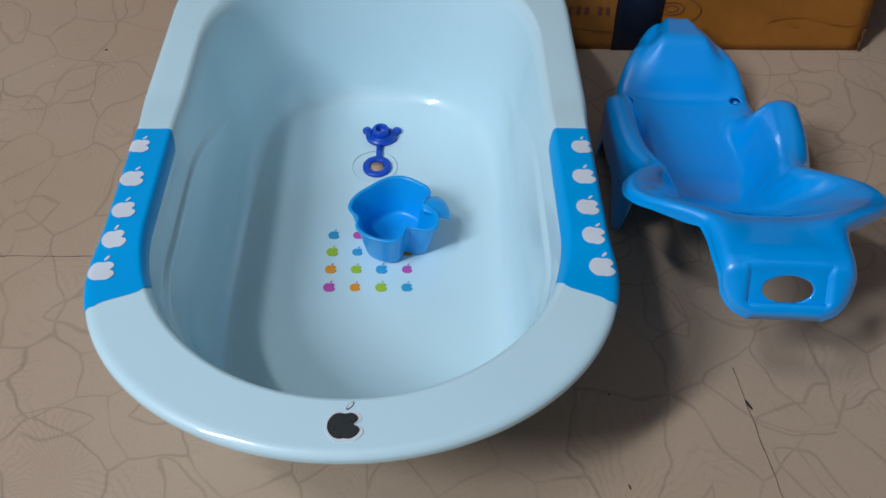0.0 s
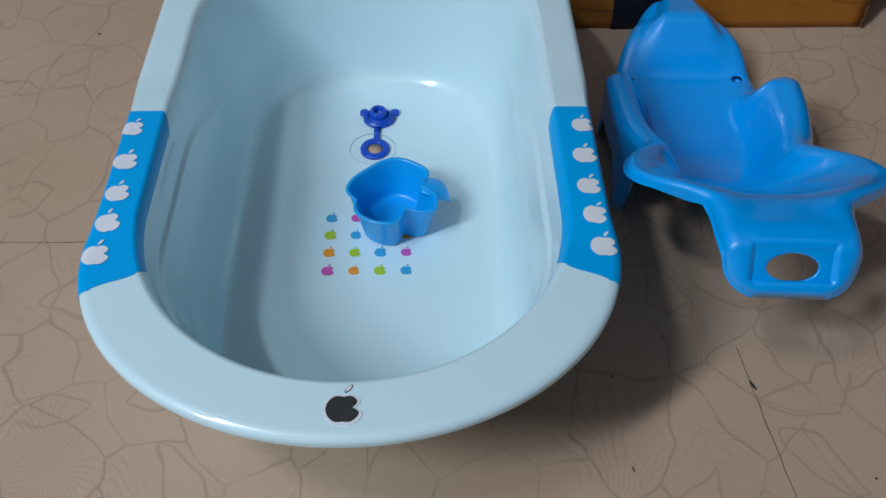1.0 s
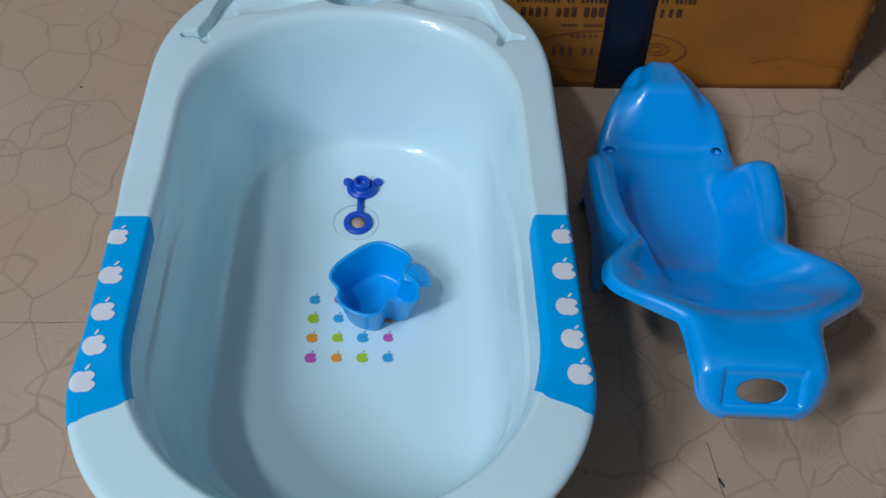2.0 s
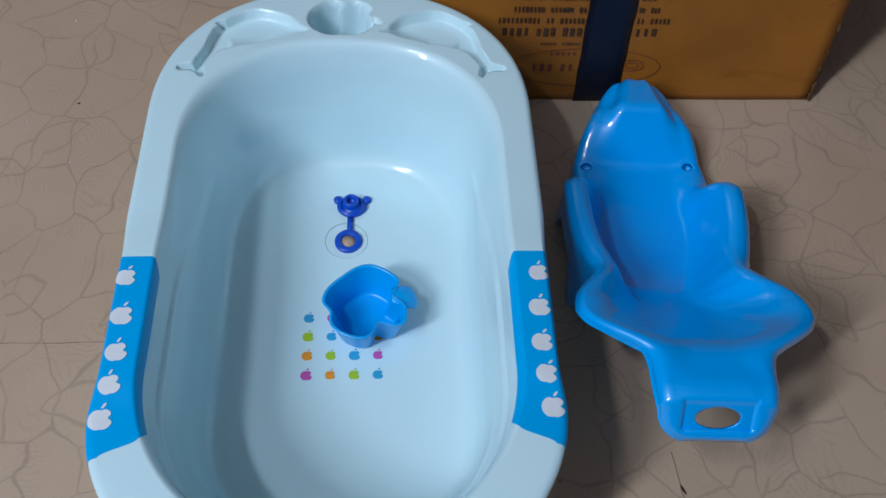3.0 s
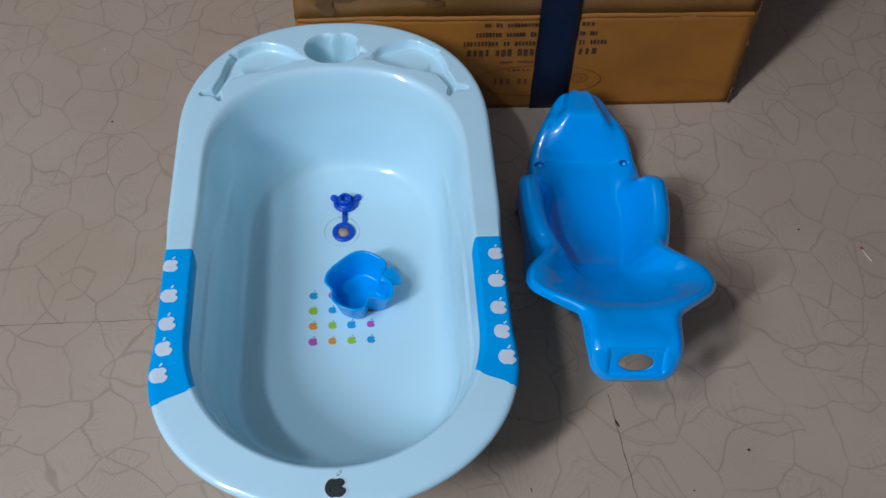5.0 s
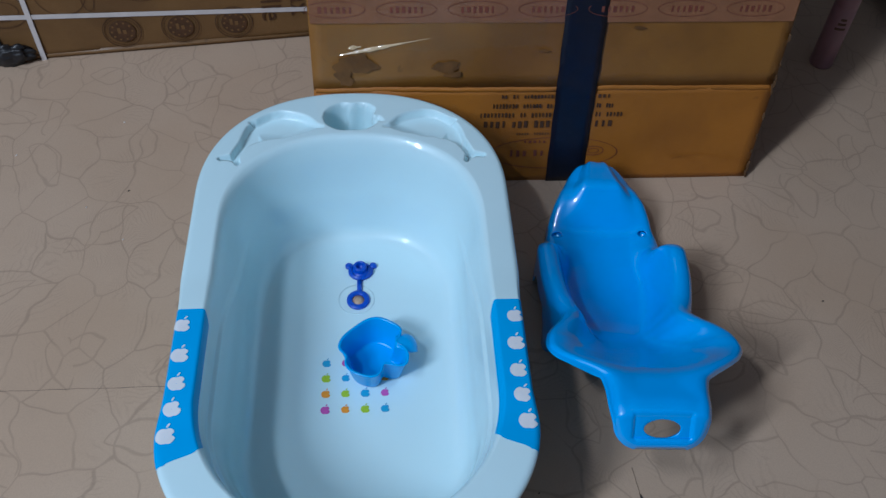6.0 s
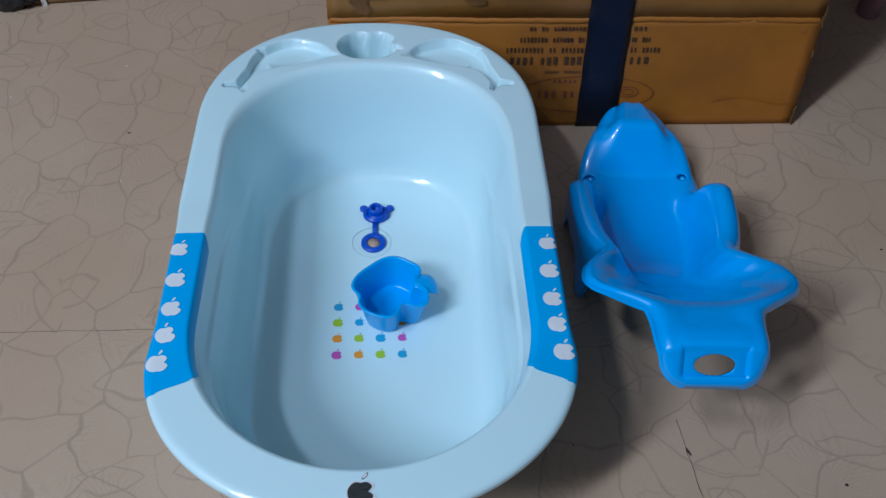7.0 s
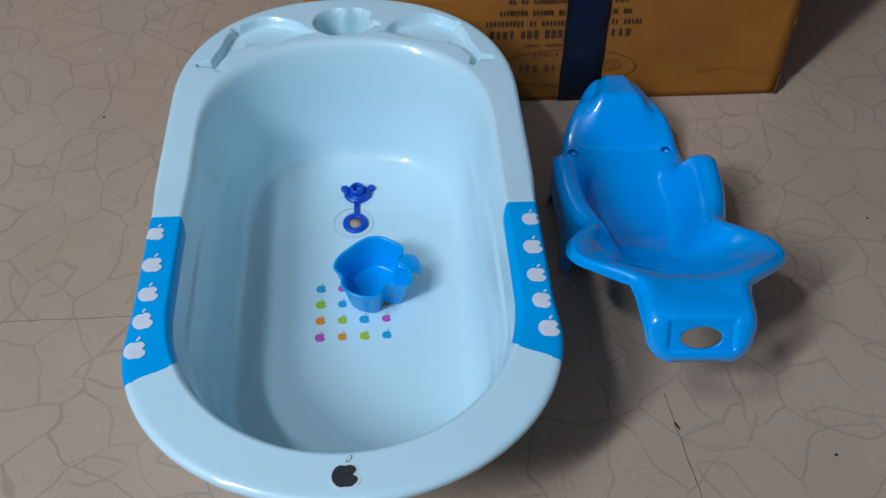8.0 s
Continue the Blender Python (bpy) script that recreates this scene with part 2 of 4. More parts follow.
def grid_mesh(name, points, closed=False):
    """A mesh from rows of points; closed: each row runs round."""
    rows, cols = len(points), len(points[0])
    verts = [tuple(p) for row in points for p in row]
    faces = []
    for r in range(rows - 1):
        for c in range(cols if closed else cols - 1):
            d = (c + 1) % cols
            faces.append((r * cols + c, r * cols + d, (r + 1) * cols + d, (r + 1) * cols + c))
    mesh = bpy.data.meshes.new(name)
    mesh.from_pydata(verts, [], faces)
    return mesh


def rounded_box(size, bevel=0.003, segments=2):
    bm = bmesh.new()
    bmesh.ops.create_cube(bm, size=1.0)
    bmesh.ops.scale(bm, vec=size, verts=bm.verts)
    if bevel:
        bmesh.ops.bevel(bm, geom=bm.edges[:], offset=bevel, segments=segments, affect="EDGES")
    return bm


def prism(outline, z0, z1):
    """A flat piece with the given outline, from z0 up to z1."""
    bm = bmesh.new()
    low = [bm.verts.new((x, y, z0)) for x, y in outline]
    high = [bm.verts.new((x, y, z1)) for x, y in outline]
    bm.faces.new(high)
    bm.faces.new(low[::-1])
    for i in range(len(low)):
        j = (i + 1) % len(low)
        bm.faces.new((low[i], low[j], high[j], high[i]))
    return bm


def lathe(profile, n=40):
    """A turned body from (radius, height) steps."""
    pts = [[(r * math.cos(2 * math.pi * i / n), r * math.sin(2 * math.pi * i / n), z) for i in range(n)] for r, z in profile]
    return grid_mesh("turned", pts, True)


def ease(x, lo, hi):
    t = np.clip((x - lo) / (hi - lo), 0.0, 1.0)
    return t * t * (3 - 2 * t)


def smooth_table(x, xs, ys):
    """A smooth monotone curve through a few stations (cubic, limited slopes)."""
    xs, ys = np.asarray(xs, float), np.asarray(ys, float)
    h = np.diff(xs)
    d = np.diff(ys) / h
    m = np.zeros(len(xs))
    for i in range(1, len(xs) - 1):
        m[i] = 0.0 if d[i - 1] * d[i] <= 0 else 2 * d[i - 1] * d[i] / (d[i - 1] + d[i])
    m[0], m[-1] = d[0], d[-1]
    x = np.clip(x, xs[0], xs[-1])
    k = np.clip(np.searchsorted(xs, x) - 1, 0, len(h) - 1)
    t = (x - xs[k]) / h[k]
    return ((1 + 2 * t) * (1 - t) ** 2 * ys[k] + t * (1 - t) ** 2 * h[k] * m[k] + t * t * (3 - 2 * t) * ys[k + 1] + t * t * (t - 1) * h[k] * m[k + 1])


# the apple shape that the maker uses everywhere: a body with a bite on its right, and a leaf
def apple_body(n=44):
    out = []
    for i in range(n):
        f = 2 * math.pi * i / n
        def dent(at, width, depth):
            d = (f - at + math.pi) % (2 * math.pi) - math.pi
            return depth * math.exp(-(d / width) ** 2)
        r = 0.5 - dent(math.pi / 2, 0.34, 0.09) - dent(-math.pi / 2, 0.30, 0.06) - dent(0.14, 0.27, 0.22)
        out.append((r * math.cos(f) * 1.04, r * math.sin(f) - 0.06))
    return out


def apple_leaf(n=10):
    out = []
    for i in range(n):
        f = 2 * math.pi * i / n
        a, b = 0.15 * math.cos(f), 0.06 * math.sin(f)
        out.append((0.10 + a * 0.62 - b * 0.78, 0.55 + a * 0.78 + b * 0.62))
    return out


# ---- room ----
def slab(name, lo, hi, material, label, category):
    size = [b - a for a, b in zip(lo, hi)]
    ob = part(name, rounded_box(size, 0), material, None, "", False, Matrix.Translation([(a + b) / 2 for a, b in zip(lo, hi)]))
    return tagged(ob, label, category, kind="structure")


X0, X1, Y0, Y1, H = -3.1, 2.6, -2.6, 1.62, 4.0
floor = slab("floor", (X0, Y0, -0.08), (X1, Y1, 0.0), M_FLOOR, "beige vinyl floor with a drawn leaf pattern", "floor")
# unseen wall, set close and dark to keep bounced light off the back
slab("wall_north", (X0, Y1, -0.08), (X1, Y1 + 0.12, H), M_DARKWALL, "unseen back wall, dark brown to keep light off the corner", "wall")
# these walls are unseen; their grey-blue tints the bounced light in the shadows
slab("wall_south", (X0, Y0 - 0.12, -0.08), (X1, Y0, H), M_WALL, "unseen room wall, grey-blue to tint the bounced light", "wall")
slab("wall_west", (X0 - 0.12, Y0 - 0.12, -0.08), (X0, Y1 + 0.12, H), M_WALL, "unseen room wall, grey-blue to tint the bounced light", "wall")
slab("wall_east", (X1, Y0 - 0.12, -0.08), (X1 + 0.12, Y1 + 0.12, H), M_WALL, "unseen room wall, grey-blue to tint the bounced light", "wall")
# unseen too; white so that it bounces light into the tub
slab("ceiling", (X0 - 0.12, Y0 - 0.12, H), (X1 + 0.12, Y1 + 0.12, H + 0.1), M_CEIL, "unseen white ceiling that bounces light down", "ceiling")


def floor_seam(points, width, label):
    """A joint between two floor sheets: a thin dirty line with a raised lip."""
    pts = []
    for x, y, nx, ny, k in points:
        w = width * k
        pts.append([(x - nx * w, y - ny * w, 0.0002), (x - nx * w * 0.3, y - ny * w * 0.3, 0.0012), (x + nx * w * 0.3, y + ny * w * 0.3, 0.0009), (x + nx * w, y + ny * w, 0.0002)])
    ob = part("floor_seam", grid_mesh("floor_seam", pts), M_SEAM)
    return tagged(ob, label, "floor seam", kind="structure")


rng = random.Random(4)
floor_seam([(0.409 + 0.10 * (0.30 - y) + rng.uniform(-0.001, 0.001), y, 1, 0.1, rng.choice((0.05, 0.1, 0.3, 0.5, 0.8, 1.2))) for y in np.linspace(-0.25, 0.235, 40)], 0.0005, "thin dark joint between two vinyl floor sheets")
floor_seam([(x, 0.402 + rng.uniform(-0.001, 0.001), 0, 1, rng.choice((0.05, 0.2, 0.5, 0.8))) for x in np.linspace(-1.3, -0.27, 50)], 0.0006, "thin dark joint across the vinyl floor")

# ---- bathtub ----
# stations of the tub's profile, from the inside bottom over the rim to the outside bottom:
# half width, front y, back y, front centre y, back centre y, front power, back power, height
TUB = [
    (0.120, 0.175, 0.650, 0.27, 0.52, 2.5, 2.5, 0.0100),
    (0.142, 0.155, 0.678, 0.27, 0.52, 2.5, 2.5, 0.0105),
    (0.158, 0.142, 0.694, 0.27, 0.52, 2.5, 2.5, 0.0150),
    (0.168, 0.133, 0.704, 0.27, 0.53, 2.4, 2.4, 0.0270),
    (0.174, 0.126, 0.710, 0.265, 0.54, 2.3, 2.4, 0.0480),
    (0.194, 0.075, 0.740, 0.26, 0.56, 2.1, 2.3, 0.1750),
    (0.198, 0.072, 0.747, 0.26, 0.56, 2.05, 2.3, 0.1930),
    (0.2025, 0.069, 0.753, 0.26, 0.565, 2.0, 2.3, 0.2015),
    (0.2085, 0.064, 0.762, 0.26, 0.57, 2.0, 2.3, 0.2055),
    (0.2400, 0.021, 0.859, 0.22, 0.625, 2.0, 2.27, 0.2050),
    (0.2455, 0.0150, 0.8645, 0.215, 0.63, 2.0, 2.27, 0.2030),
    (0.2480, 0.0125, 0.867, 0.215, 0.63, 2.0, 2.27, 0.2000),
    (0.2486, 0.0120, 0.8675, 0.215, 0.63, 2.0, 2.27, 0.1965),
    (0.2478, 0.0130, 0.8665, 0.215, 0.63, 2.0, 2.27, 0.1930),
    (0.2440, 0.017, 0.863, 0.22, 0.625, 2.0, 2.27, 0.1915),
]
TUB_STEPS = [0, 1, 2, 3, 4, 5, 6, 7, 8, 9, 10, 11, 12, 13, 14]
RIM_IN, RIM_OUT = 8, 9
TUB_FINE = np.stack([smooth_table(np.linspace(0, 14, 1401), TUB_STEPS, [row[k] for row in TUB]) for k in range(8)], 1)


def tub_ring(s):
    """The profile's eight values at the step s, which may lie between two stations."""
    at = min(max(s, 0.0), 14.0) * 100
    i = min(int(at), 1399)
    return list(TUB_FINE[i] + (TUB_FINE[i + 1] - TUB_FINE[i]) * (at - i))


def tub_side_x(s, y):
    """Half the tub's width at the step s and the place y along it."""
    a, yf, yb, cf, cb, nf, nb, z = tub_ring(s)
    if y < cf:
        t, n = (cf - y) / (cf - yf), nf
    elif y > cb:
        t, n = (y - cb) / (yb - cb), nb
    else:
        t, n = 0.0, 2.0
    return a * max(0.0, 1 - t ** n) ** (1 / n)


def grip_shape(s, y):
    """How the rim is drawn in and lifted along the hand grips: change of half width, change of height."""
    g = float(ease(y, 0.205, 0.265) * (1 - ease(y, 0.40, 0.47)))
    outer = float(ease(np.array(s), 8.3, 10.5))
    rim = float(ease(np.array(s), 5.0, 8.0))
    return -0.0042 * g * outer, 0.004 * g * rim


def capsule_chain(x, y, spine, radii, samples=14):
    """Distance to a body drawn along a curve of three or four control points, with a radius that varies."""
    best = np.full_like(x, 9.0)
    for i in range(samples + 1):
        t = i / samples
        pts = [np.array(p) for p in spine]
        while len(pts) > 1:
            pts = [a * (1 - t) + b * t for a, b in zip(pts, pts[1:])]
        r = float(np.interp(t, np.linspace(0, 1, len(radii)), radii))
        best = np.minimum(best, np.hypot(x - pts[0][0], y - pts[0][1]) - r)
    return best


def dolphin(x, y):
    """Signed distance to the moulded dolphin on the side where x is positive."""
    body = capsule_chain(x, y, [(0.062, 0.779), (0.096, 0.784), (0.150, 0.806), (0.176, 0.752), (0.196, 0.706)], (0.004, 0.024, 0.034, 0.026, 0.010, 0.007), 26)
    snout = capsule_chain(x, y, [(0.053, 0.777), (0.07, 0.781)], (0.0035, 0.008), 5)
    fin = capsule_chain(x, y, [(0.150, 0.790), (0.166, 0.794), (0.175, 0.791)], (0.010, 0.005, 0.002), 8)
    fluke = capsule_chain(x, y, [(0.194, 0.708), (0.216, 0.705)], (0.007, 0.004), 6)
    fluke_b = capsule_chain(x, y, [(0.194, 0.708), (0.187, 0.693)], (0.007, 0.004), 6)
    return np.minimum.reduce([body, snout, fin, fluke, fluke_b])


def apple_hollow(x, y):
    """Signed distance to the apple-shaped soap hollow."""
    dx, dy = (x + 0.003) / 0.0475, (y - 0.803) / 0.0365
    f = np.arctan2(dy, dx)
    def dent(at, width, depth):
        d = (f - at + np.pi) % (2 * np.pi) - np.pi
        return depth * np.exp(-(d / width) ** 2)
    r = 1.0 - dent(np.pi / 2, 0.30, 0.15) - dent(-np.pi / 2, 0.28, 0.08) - dent(0.10, 0.34, 0.26)
    return (np.hypot(dx, dy) - r) * 0.042


def hollows(x, y):
    """Depth of the rim's mouldings at a place."""
    d = dolphin(np.abs(x), y)
    # the dolphin lies deepest along its back and runs out towards its belly
    belly = 0.772 - 0.034 * np.clip((np.abs(x) - 0.054) / 0.066, 0, 1)
    tilt = np.maximum(0.12 + 0.88 * ease(y, belly - 0.004, belly + 0.040), ease(np.abs(x), 0.142, 0.162))
    deep = 0.0155 * tilt * (1 - ease(d, -0.0034, 0.0010))
    bowl = apple_hollow(x, y)
    deep = np.maximum(deep, 0.075 * (1 - ease(bowl, -0.0050, 0.0012)))
    leaf = capsule_chain(x, y, [(0.041, 0.797), (0.050, 0.791)], (0.006, 0.002), 5)
    return np.maximum(deep, 0.006 * (1 - ease(leaf, -0.002, 0.001)))


def tub_body():
    n_front, n_side, n_back = 110, 44, 320
    steps = [0, 0.5, 1, 1.35, 1.7, 2, 2.5, 3, 3.5, 4]
    steps += list(np.linspace(4.06, 5, 40)) + [5.5, 6, 6.4, 6.8, 7.2, 7.6]
    steps += list(np.linspace(8, 9, 58)) + list(np.linspace(9.2, 14, 26))
    rows = []
    for s in steps:
        a, yf, yb, cf, cb, nf, nb, z = tub_ring(s)
        f = np.pi * np.arange(n_front) / n_front            # front half, from the right side round to the left
        xs, ys = [], []
        co, si = np.cos(f), np.sin(f)
        xs.append(a * np.sign(co) * np.abs(co) ** (2 / nf))
        ys.append(cf - (cf - yf) * np.abs(si) ** (2 / nf))
        t = np.arange(n_side) / n_side
        xs.append(np.full(n_side, -a)), ys.append(cf + (cb - cf) * t)
        f = np.pi * np.arange(n_back) / n_back
        co, si = np.cos(f), np.sin(f)
        xs.append(-a * np.sign(co) * np.abs(co) ** (2 / nb))
        ys.append(cb + (yb - cb) * np.abs(si) ** (2 / nb))
        xs.append(np.full(n_side, a)), ys.append(cb - (cb - cf) * t)
        x, y = np.concatenate(xs), np.concatenate(ys)
        zz = np.full_like(x, z)
        for i in range(len(x)):
            dx, dz = grip_shape(s, y[i])
            side = float(ease(abs(x[i]) / a, 0.55, 0.95))
            x[i] += dx * side * np.sign(x[i])
            zz[i] += dz * side
        if 4 <= s <= 6:
            # a shallow step along each long wall, sweeping down towards the back
            edge = 0.164 - 0.062 * ease(y, 0.38, 0.60)
            below = (1 - ease(zz, edge - 0.003, edge + 0.003)) * ease(zz, 0.055, 0.125)
            x = x - np.sign(x) * 0.0046 * below * ease(np.abs(x) / a, 0.72, 0.9) * (1 - ease(y, 0.57, 0.63))
        if RIM_IN <= s <= RIM_OUT:
            zz = zz - hollows(x, y)
        rows.append(np.stack([x, y, zz], 1))
    # the outside wall below the rim, and the underside
    lip, flange = tub_ring(14), (0.218, 0.050, 0.780, 0.25, 0.57, 2.0, 2.1, 0.190)
    under = [tuple(p + (q - p) * k / 18 for p, q in zip(lip, flange)) for k in range(1, 18)]
    for a, yf, yb, cf, cb, nf, nb, z in (*under, flange, (0.208, 0.066, 0.770, 0.26, 0.56, 2.05, 2.2, 0.182),
                                         (0.200, 0.086, 0.750, 0.26, 0.55, 2.2, 2.3, 0.110), (0.186, 0.112, 0.724, 0.265, 0.54, 2.3, 2.4, 0.040),
                                         (0.180, 0.122, 0.716, 0.27, 0.53, 2.4, 2.4, 0.012), (0.170, 0.132, 0.706, 0.27, 0.53, 2.4, 2.4, 0.002), (0.150, 0.150, 0.686, 0.27, 0.53, 2.5, 2.5, 0.0)):
        f = np.pi * np.arange(n_front) / n_front
        co, si, t, g = np.cos(f), np.sin(f), np.arange(n_side) / n_side, np.pi * np.arange(n_back) / n_back
        x = np.concatenate([a * np.sign(co) * np.abs(co) ** (2 / nf), np.full(n_side, -a), -a * np.sign(np.cos(g)) * np.abs(np.cos(g)) ** (2 / nb), np.full(n_side, a)])
        y = np.concatenate([cf - (cf - yf) * np.abs(si) ** (2 / nf), cf + (cb - cf) * t, cb + (yb - cb) * np.abs(np.sin(g)) ** (2 / nb), cb - (cb - cf) * t])
        # the flange bulges down round the soap hollow and the dolphins
        bulge = 0.085 * (1 - ease(apple_hollow(x, y), 0.003, 0.007)) if z > 0.185 else 0.0 * x
        bulge = np.maximum(bulge, 0.014 * (1 - ease(dolphin(np.abs(x), y), 0.002, 0.006))) if z > 0.185 else bulge
        rows.append(np.stack([x, y, z - bulge], 1))
    mesh = grid_mesh("body", rows, True)
    bm = bmesh.new()
    bm.from_mesh(mesh)
    bm.verts.ensure_lookup_table()
    m = len(rows[0])
    bm.faces.new([bm.verts[i] for i in range(m)])
    bm.faces.new([bm.verts[len(bm.verts) - m + i] for i in range(m)][::-1])
    return bm


tub = thing("baby_bathtub", (0, 0, 0), "pale blue-white plastic baby bathtub standing on the floor", "bathtub")
part("body", tub_body(), M_TUB, tub)


def rim_point(s, y, side, lift):
    """A place on the rim's skin, lifted off it a little."""
    def raw(q):
        dx, dz = grip_shape(q, y)
        return np.array((tub_side_x(q, y) + dx, tub_ring(q)[7] + dz))
    p, t = raw(s), raw(s + 0.05) - raw(s - 0.05)
    nrm = np.array((-t[1], t[0]))
    nrm = nrm / (np.linalg.norm(nrm) + 1e-9)
    p = p + nrm * lift
    return side * p[0], y, p[1]


def rim_step(x, y):
    """The step of the profile at which the rim is x wide at y."""
    lo, hi = 7.0, 12.0
    for _ in range(26):
        mid = (lo + hi) / 2
        if tub_side_x(mid, y) + grip_shape(mid, y)[0] < x:
            lo = mid
        else:
            hi = mid
    return lo


def grip_sticker(side):
    rows = []
    steps = list(np.linspace(6.3, 8, 18)) + list(np.linspace(8.12, 9, 8)) + list(np.linspace(9.15, 12.2, 20))
    for s in steps:
        low = float(np.interp(s, (6.3, 8.0, 9.0, 12.2), (0.194, 0.1865, 0.1665, 0.1610))) + 0.003 * side
        # the upper inner corner is rounded
        high = 0.402 + 0.002 * side - 0.022 * float(np.clip((8.0 - s) / 1.7, 0, 1)) ** 2
        rows.append([rim_point(s, low + (high - low) * j / 40, side, 0.0006) for j in range(41)])
    ob = part("grip_sticker", grid_mesh("grip_sticker", rows), M_GRIP, tub, "sky blue sticker wrapped over the hand grip")
    for y, middle, size, turn in ((0.3740, 0.2320, 0.0218, 4), (0.3268, 0.2290, 0.0238, 0), (0.2828, 0.2278, 0.0230, -6), (0.2455, 0.2292, 0.0226, -12), (0.2080, 0.2326, 0.0244, -4)):
        y += (0.0010 if y > 0.36 else 0.0027) * side
        for name, outline in (("apple_print", apple_body()), ("leaf_print", apple_leaf())):
            c, q = math.cos(radians(turn * side)), math.sin(radians(turn * side))
            pts = [(size * (px * c - py * q), size * (px * q + py * c)) for px, py in outline]
            cx, cy = sum(p[0] for p in pts) / len(pts), sum(p[1] for p in pts) / len(pts)
            rings = []
            for k in np.linspace(0.02, 1.0, 8):
                row = []
                for px, py in pts:
                    qx, qy = cx + (px - cx) * k, cy + (py - cy) * k
                    row.append(rim_point(rim_step(middle + side * qx, y + qy), y + qy, side, 0.0014))
                rings.append(row)
            bm = grid_mesh(name, rings, True)
            part(name, bm, M_PRINT_WHITE, ob, "white apple-shaped print")


grip_sticker(1)
grip_sticker(-1)

# four by four small apples printed on the tub's bottom
for r in range(4):
    for c in range(4):
        hue = ("pink", "orange", "green", "blue")[(r + c) % 4]
        size = (0.0145, 0.0128, 0.0139, 0.0133)[(r * 2 + c) % 4]
        at = pose(-0.048 + 0.031 * c, 0.345 + 0.0283 * r, 0.0106)
        stamp = part("bottom_print", prism([(x * size, y * size) for x, y in apple_body(28)], 0, 0.0003), M_PRINT[hue], tub, hue + " apple-shaped print on the tub's bottom", False, at)
        part("leaf_print", prism([(x * size, y * size) for x, y in apple_leaf(8)], 0, 0.0003), M_PRINT[hue], stamp, "", False)

# the emblem on the front rim: a dark apple in a white raised border
badge_at = pose(0.001, 0.0425, 0.2056)
badge = part("front_badge", prism([(x * 0.031, y * 0.031) for x, y in apple_body(60)], -0.001, 0.0004), M_PRINT_WHITE, tub, "white apple-shaped badge with a dark grey middle", False, badge_at)
part("badge_middle", prism([(x * 0.0265 - 0.0008, y * 0.0265) for x, y in apple_body(60)], 0.0003, 0.0008), M_LOGO, badge, "dark grey apple-shaped foil", False)
leaf = part("badge_leaf", prism([(x * 0.031, y * 0.031) for x, y in apple_leaf(16)], -0.001, 0.0005), M_LOGO, badge, "", False)
part("leaf_middle", prism([((x - 0.10) * 0.024 + 0.0031, (y - 0.55) * 0.024 + 0.01705) for x, y in apple_leaf(16)], 0.0004, 0.0009), M_PRINT_WHITE, leaf, "", False)


# ---- drain plug ----
def ring_piece(r0, r1, z0, z1, n=36):
    return lathe([(r0, z0), (r1, z0), (r1, z1 * 0.7 + z0 * 0.3), (r1 - 0.0008, z1), (r0 + 0.0008, z1), (r0, z1 - 0.001), (r0, z0)], n)


drain = part("drain", ring_piece(0.0105, 0.0195, 0.0100, 0.0145), M_PLUG, tub, "deep blue drain collar", at=pose(0.002, 0.554, 0))
part("drain_hole", lathe([(0.0001, 0.0112), (0.0104, 0.0112), (0.0104, 0.0103)], 28), M_FLOOR, drain, "drain opening that shows the floor beneath")
part("drain_groove", ring_piece(0.0300, 0.0308, 0.0100, 0.0106, 60), M_TUB, tub, at=pose(-0.001, 0.556, 0))
plug = part("drain_plug", prism([(0.0205 * math.cos(f) * (1 + 0.05 * math.cos(2 * f)), 0.0185 * math.sin(f)) for f in np.linspace(0, 2 * math.pi, 40, endpoint=False)], 0.0, 0.0045), M_PLUG, tub, "deep blue bear-shaped drain plug on a strap", at=pose(0.006, 0.6145, 0.0108))
for x in (-0.0205, 0.0215):
    part("ear", lathe([(0.0001, 0.0), (0.0064, 0.0), (0.0064, 0.0036), (0.0052, 0.0048), (0.0001, 0.0052)], 22), M_PLUG, plug, at=pose(x, 0.0125, 0))
part("stopper", lathe([(0.0118, 0.004), (0.0112, 0.013), (0.0102, 0.0142), (0.0072, 0.0142), (0.0066, 0.013), (0.0066, 0.0055), (0.0001, 0.005)], 30), M_PLUG, plug, at=pose(-0.001, 0.004, 0))
part("rib", lathe([(0.0155, 0.004), (0.0165, 0.0066), (0.0150, 0.0066), (0.0142, 0.004)], 34), M_PLUG, plug, at=pose(-0.001, 0.001, 0))
part("strap", rounded_box((0.0085, 0.032, 0.0022), 0.0006), M_PLUG, plug, at=pose(-0.002, -0.034, 0.0022))


# ---- jug ----
def jug_radius(f):
    def dent(at, width, depth):
        d = (f - radians(at) + np.pi) % (2 * np.pi) - np.pi
        return depth * np.exp(-(d / radians(width)) ** 2)
    return 0.0562 - dent(201, 13, 0.0092) - dent(296, 15, 0.0190) - dent(10, 17, 0.0200) - dent(130, 38, 0.0100) - dent(55, 25, 0.0045) + dent(326, 10, 0.0040)


